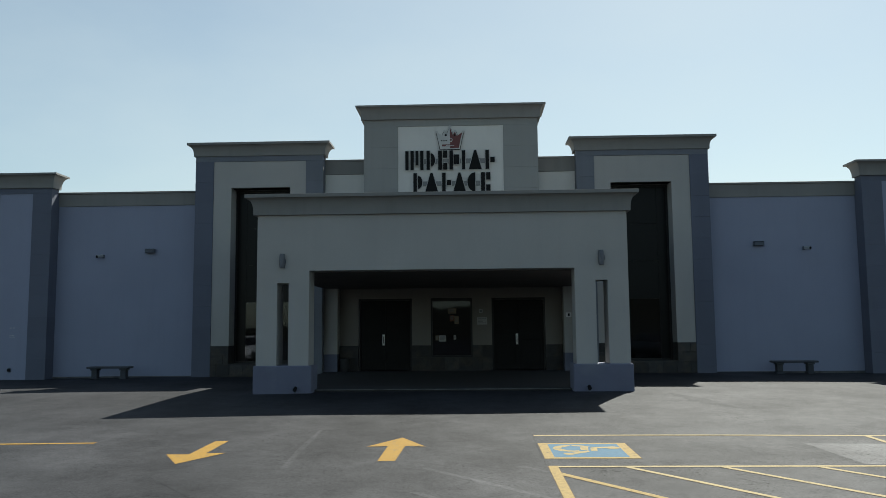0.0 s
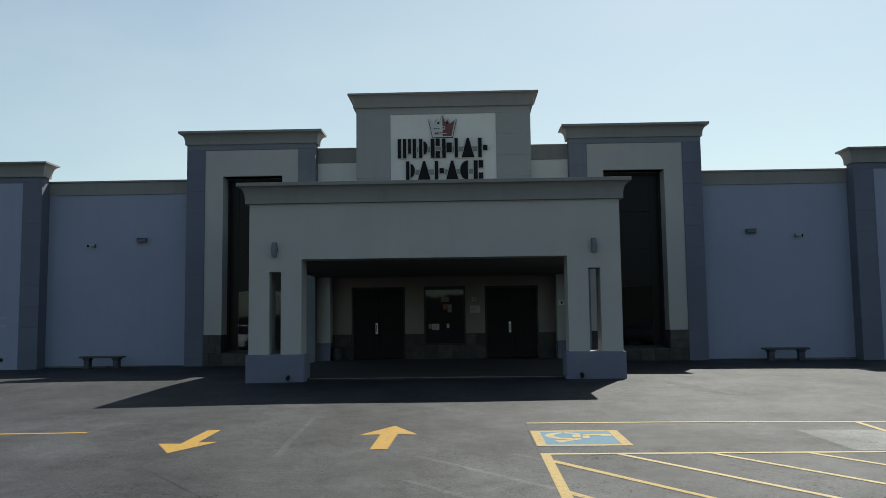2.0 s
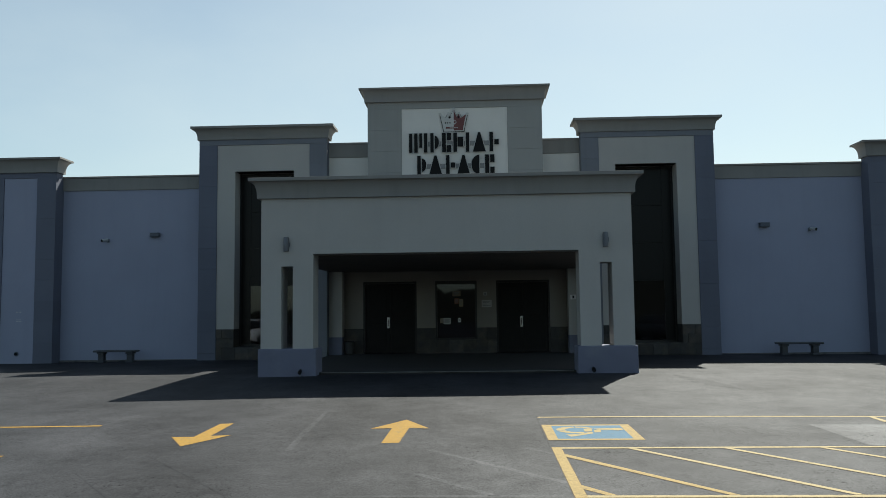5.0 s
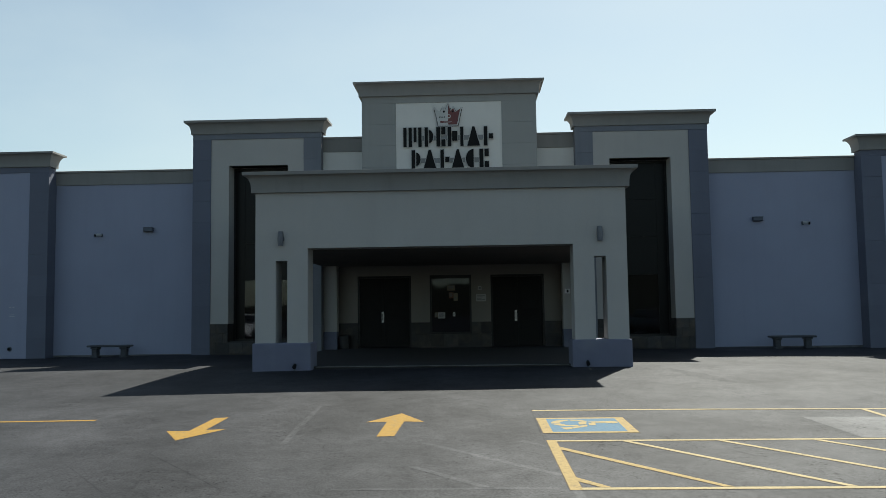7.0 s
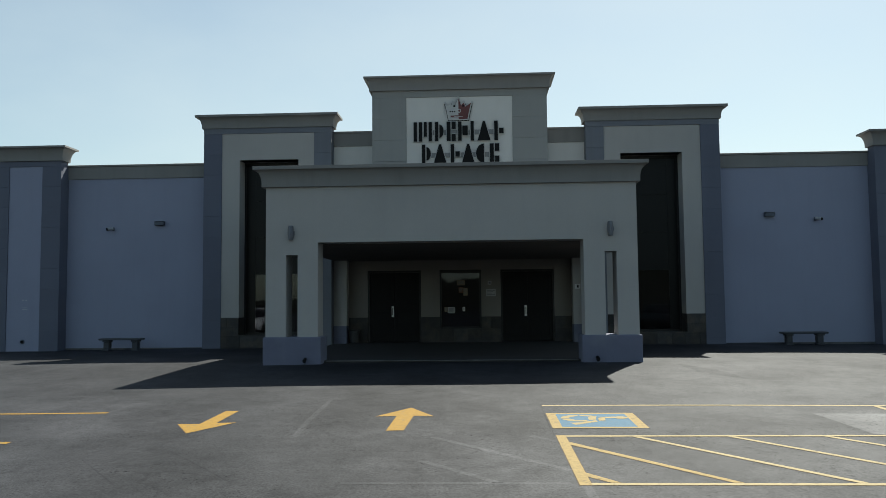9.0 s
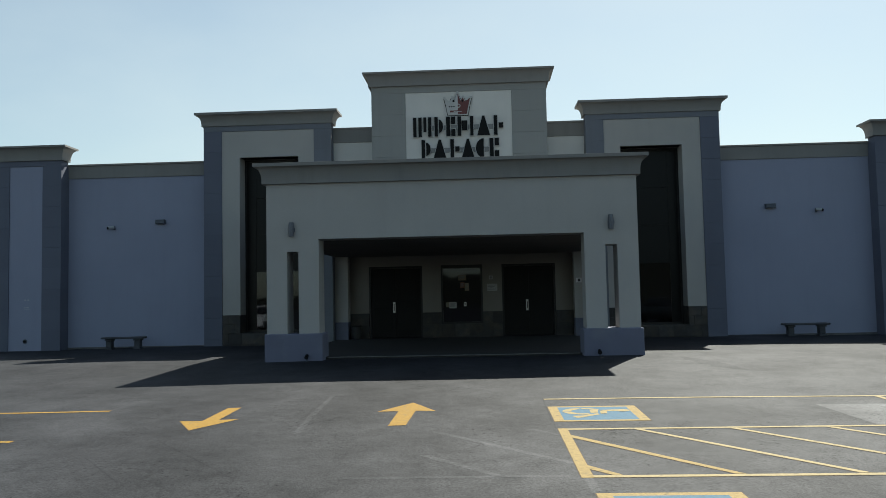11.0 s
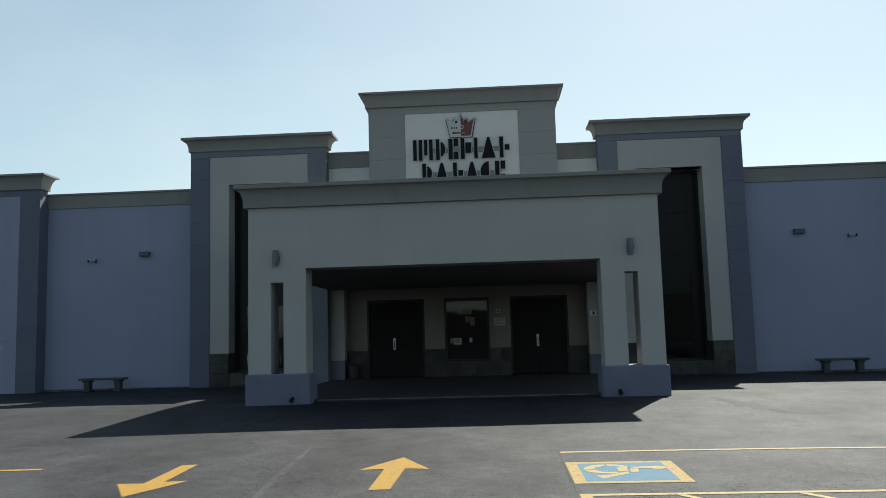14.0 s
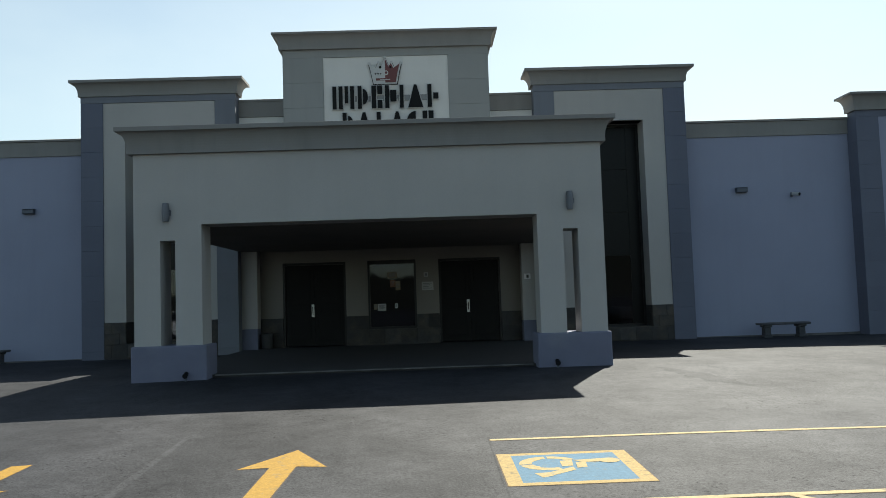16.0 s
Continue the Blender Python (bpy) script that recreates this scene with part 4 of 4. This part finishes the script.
bay_emblem(1.58, -7.94)
bay_emblem(1.63, -12.33)
for a, b, w in (((0.12, -8.48), (1.56, -10.12), 0.055), ((0.08, -9.71), (0.86, -10.61), 0.055), ((1.27, -8.40), (1.55, -8.75), 0.05)):
    mark("worn_mark", [(a[0] - w, a[1]), (b[0] - w, b[1]), (b[0] + w, b[1]), (a[0] + w, a[1])], GHOST, "faint ghost of an old painted stripe", "old marking", "old markings", 0.0015)
for a, b in (((-3.12, -8.76), (-1.64, -10.58)), ((-3.53, -9.64), (-2.66, -10.72)), ((1.565, -6.0), (1.548, -7.95)), ((1.56, -7.96), (1.555, -8.40))):
    mark("asphalt_crack", [(a[0] - 0.007, a[1]), (b[0] - 0.007, b[1]), (b[0] + 0.007, b[1]), (a[0] + 0.007, a[1])], STAIN, "thin dark hairline crack in the asphalt", "crack", "asphalt cracks", 0.0015)
mark("worn_mark", [(-0.6, -10.66), (1.5, -10.64), (1.5, -10.57), (-0.6, -10.59)], GHOST, "faint ghost of an old painted line", "old marking", "old markings", 0.0015)
mark("worn_mark", [(1.60, -11.2), (1.69, -11.2), (1.67, -10.7), (1.59, -10.7)], GHOST, "faint ghost of an old painted line", "old marking", "old markings", 0.0015)
mark("worn_mark", [(-1.70, -5.5), (-1.64, -5.5), (-1.60, -6.4), (-1.57, -7.3), (-1.50, -8.5), (-1.58, -8.5), (-1.66, -7.3), (-1.68, -6.4)], GHOST, "faint pale scuff trail across the asphalt", "old marking", "old markings", 0.0015)
mark("asphalt_patch", [(5.19, -6.84), (5.28, -8.34), (7.6, -8.34), (7.6, -6.86)], PATCH, "pale smooth repair patch in the asphalt", "asphalt patch", lift=0.0015)


def trail(points, width, seed):
    """Outline of a wandering band along a line, its edges ragged and its ends pointed."""
    rng = random.Random(seed)
    left, right = [], []
    line = []
    for p, q in zip(points, points[1:]):
        line += [Vector(p).lerp(Vector(q), k / 5) for k in range(5)]
    line.append(Vector(points[-1]))
    for k, c in enumerate(line):
        d = (line[min(k + 1, len(line) - 1)] - line[max(k - 1, 0)]).normalized()
        side = Vector((-d.y, d.x))
        w = width * (0.12 + 0.88 * math.sin(math.pi * (k + 0.3) / (len(line) - 0.4)))
        left.append(tuple(c + side * w * (0.6 + 0.6 * rng.random())))
        right.append(tuple(c - side * w * (0.6 + 0.6 * rng.random())))
    return left + right[::-1]


mark("asphalt_stain", trail([(4.95, -0.5), (5.12, -1.6), (5.25, -2.4), (5.5, -3.2)], 0.26, 1), STAIN, "darker ragged stain trailing over the asphalt", "stain", lift=0.0015)

# ---- beyond the west end: fence, grass, trees ----
fence = empty("metal_fence", (-16.0, 8.0, ground_z(-16, 8)), "grey tubular metal fence beside the end tower", "fence")
fz = ground_z(-16, 8)
for k in range(4):
    x = -15.93 - 1.8 * k
    under(part("post", boxed((x - 0.04, x + 0.04, 7.96, 8.04, fz - 0.05, fz + 1.25), bevel=0.006), RAIL), fence)
for z in (0.09, 1.20):
    under(part("rail", tube(bmesh.new(), (-20.5, 8.0, fz + z), (-15.93, 8.0, fz + z), 0.028), RAIL), fence)
for k in range(36):
    x = -16.07 - 0.128 * k
    under(part("picket", tube(bmesh.new(), (x, 8.0, fz + 0.09), (x, 8.0, fz + 1.20), 0.008, sides=6), RAIL), fence)
bm = bmesh.new()
bm.faces.new([bm.verts.new(p) for p in ((-120, 12, ground_z(-20, 9) + 0.02), (-15.5, 12, ground_z(-20, 9) + 0.02), (-15.5, 160, ground_z(-20, 9) + 0.02), (-120, 160, ground_z(-20, 9) + 0.02))])
tagged(part("grass_field", bm, GRASS), "sunlit green grass field behind the fence", "grass", kind="structure")


def far_hedge():
    """Low dark hedge along the far side of the grass."""
    bm = bmesh.new()
    cols = []
    for k in range(81):
        x = -110 + 1.0 * k
        top = 2.3 + 0.9 * noise.noise((x * 0.4, 1, 2))
        cols.append([bm.verts.new((x + 0.3 * noise.noise((x, j, 1)), 66 + 0.8 * noise.noise((x * 0.7, j * 0.7, 5)), -0.2 + top * j / 6)) for j in range(7)])
    for a, b in zip(cols, cols[1:]):
        for j in range(6):
            bm.faces.new((a[j], b[j], b[j + 1], a[j + 1]))
    tagged(part("hedge", bm, LEAF), "low dark olive hedge at the far edge of the grass", "hedge", kind="stuff")


far_hedge()


def tree(x, y, height, seed):
    rng = random.Random(seed)
    z0 = ground_z(x, min(y, 9))
    t = empty("tree", (x, y, z0), "half-bare olive-brown tree beyond the grass", "tree", "trees beyond the grass")
    bm = bmesh.new()
    tube(bm, (x, y, z0), (x + 0.1, y, z0 + height * 0.4), height * 0.035, height * 0.022, 8)
    tips = []
    for k in range(9):
        a, r = k * 2.4 + rng.random(), height * (0.16 + 0.16 * rng.random())
        p = Vector((x + 0.1, y, z0 + height * (0.28 + 0.12 * rng.random())))
        q = p + Vector((math.cos(a) * r, math.sin(a) * r, height * (0.2 + 0.3 * rng.random())))
        tube(bm, p, q, height * 0.013, height * 0.004, 6)
        for _ in range(5):
            s = q + Vector((rng.gauss(0, 0.09), rng.gauss(0, 0.09), rng.gauss(0.05, 0.08))) * height
            tube(bm, p.lerp(q, 0.7), s, height * 0.005, height * 0.0015, 4, False)
            tips.append(s)
            tips.append(q.lerp(s, 0.5))
    under(part("trunk", bm, BARK), t)
    verts, faces = [], []
    for s in tips:
        for _ in range(45):
            c = s + Vector((rng.gauss(0, 1), rng.gauss(0, 1), rng.gauss(0, 0.8))) * height * 0.05
            u = Vector((rng.gauss(0, 1), rng.gauss(0, 1), rng.gauss(0, 1))).normalized() * height * 0.014
            w = u.cross(Vector((rng.gauss(0, 1), rng.gauss(0, 1), 1))).normalized() * height * 0.007
            n = len(verts)
            verts += [c - u, c + w, c + u, c - w]
            faces.append((n, n + 1, n + 2, n + 3))
    me = bpy.data.meshes.new("crown")
    me.from_pydata(verts, [], faces)
    me.materials.append(LEAF)
    under(new("crown", me), t)


for k, (x, y, h) in enumerate(((-51.6, 60, 4.4), (-49.6, 61, 5.0), (-48.2, 63, 4.3), (-53.5, 62, 5.2))):
    tree(x, y, h, k)


# ---- parked cars that the tall windows mirror ----
def car(x, y, turn, paint, colour):
    z = ground_z(x, y)
    c = empty("parked_car", (x, y, z), colour + " parked saloon car with dark windows on asphalt", "car", "parked cars")
    m = pose(x, y, z, 0, 0, turn)

    def loft(name, sections, mat, label=""):
        bm = bmesh.new()
        rings = [[bm.verts.new((px, sy * w, pz)) for sy, pz in ((-1, z0), (-1, (z0 + z1) / 2), (-0.9, z1), (0.9, z1), (1, (z0 + z1) / 2), (1, z0))] for px, w, z0, z1 in sections]
        for a, b in zip(rings, rings[1:]):
            for k in range(6):
                bm.faces.new((a[k], a[(k + 1) % 6], b[(k + 1) % 6], b[k]))
        bm.faces.new(rings[0])
        bm.faces.new(rings[-1][::-1])
        bmesh.ops.transform(bm, matrix=m, verts=bm.verts)
        under(part(name, bm, mat, label=label), c)

    loft("body", [(-2.25, 0.78, 0.35, 0.72), (-2.1, 0.86, 0.22, 0.92), (-1.2, 0.89, 0.2, 0.95), (0.9, 0.89, 0.2, 0.95), (1.9, 0.86, 0.22, 0.82), (2.25, 0.76, 0.32, 0.62)], paint)
    loft("cabin_glass", [(-1.75, 0.76, 0.94, 0.96), (-1.0, 0.72, 0.94, 1.38), (0.2, 0.72, 0.94, 1.40), (1.05, 0.76, 0.94, 0.96)], LENS, "dark window glass")
    loft("roof", [(-1.05, 0.66, 1.385, 1.42), (-0.4, 0.68, 1.40, 1.45), (0.25, 0.66, 1.39, 1.43)], paint)
    for px in (-1.4, 1.4):
        for sy in (-0.82, 0.82):
            bm = tube(bmesh.new(), (px, sy - 0.1, 0.31), (px, sy + 0.1, 0.31), 0.31, sides=20)
            bmesh.ops.transform(bm, matrix=m, verts=bm.verts)
            under(part("wheel", bm, TYRE), c)


car(-12.6, -12.0, 90, CARWHITE, "white")
car(11.3, -12.6, 80, DARKCAR, "dark grey")


# ---- trees across the car park, behind the walk ----
def tree_belt():
    bm = bmesh.new()
    cols = []
    for k in range(686):
        x = -240 + 0.7 * k
        top = 6.8 + 3.2 * noise.noise((x * 0.06, 0, 3)) + 1.8 * noise.noise((x * 0.25, 2, 3)) + 1.3 * noise.noise((x * 0.9, 4, 3)) - 3.4 * ease(14, 30, -x) + 3.0 * ease(14, 24, x)
        cols.append([bm.verts.new((x + 0.2 * noise.noise((x, j, 1)), -130 + 0.25 * noise.noise((x * 0.3, j * 0.7, 5)), -1.0 + (top + 0.4) * j / 8)) for j in range(9)])
    for a, b in zip(cols, cols[1:]):
        for j in range(8):
            bm.faces.new((a[j], b[j], b[j + 1], a[j + 1]))
    tagged(part("tree_belt", bm, NIGHTLEAF), "dark olive belt of distant trees across the car park", "trees", kind="stuff")


tree_belt()
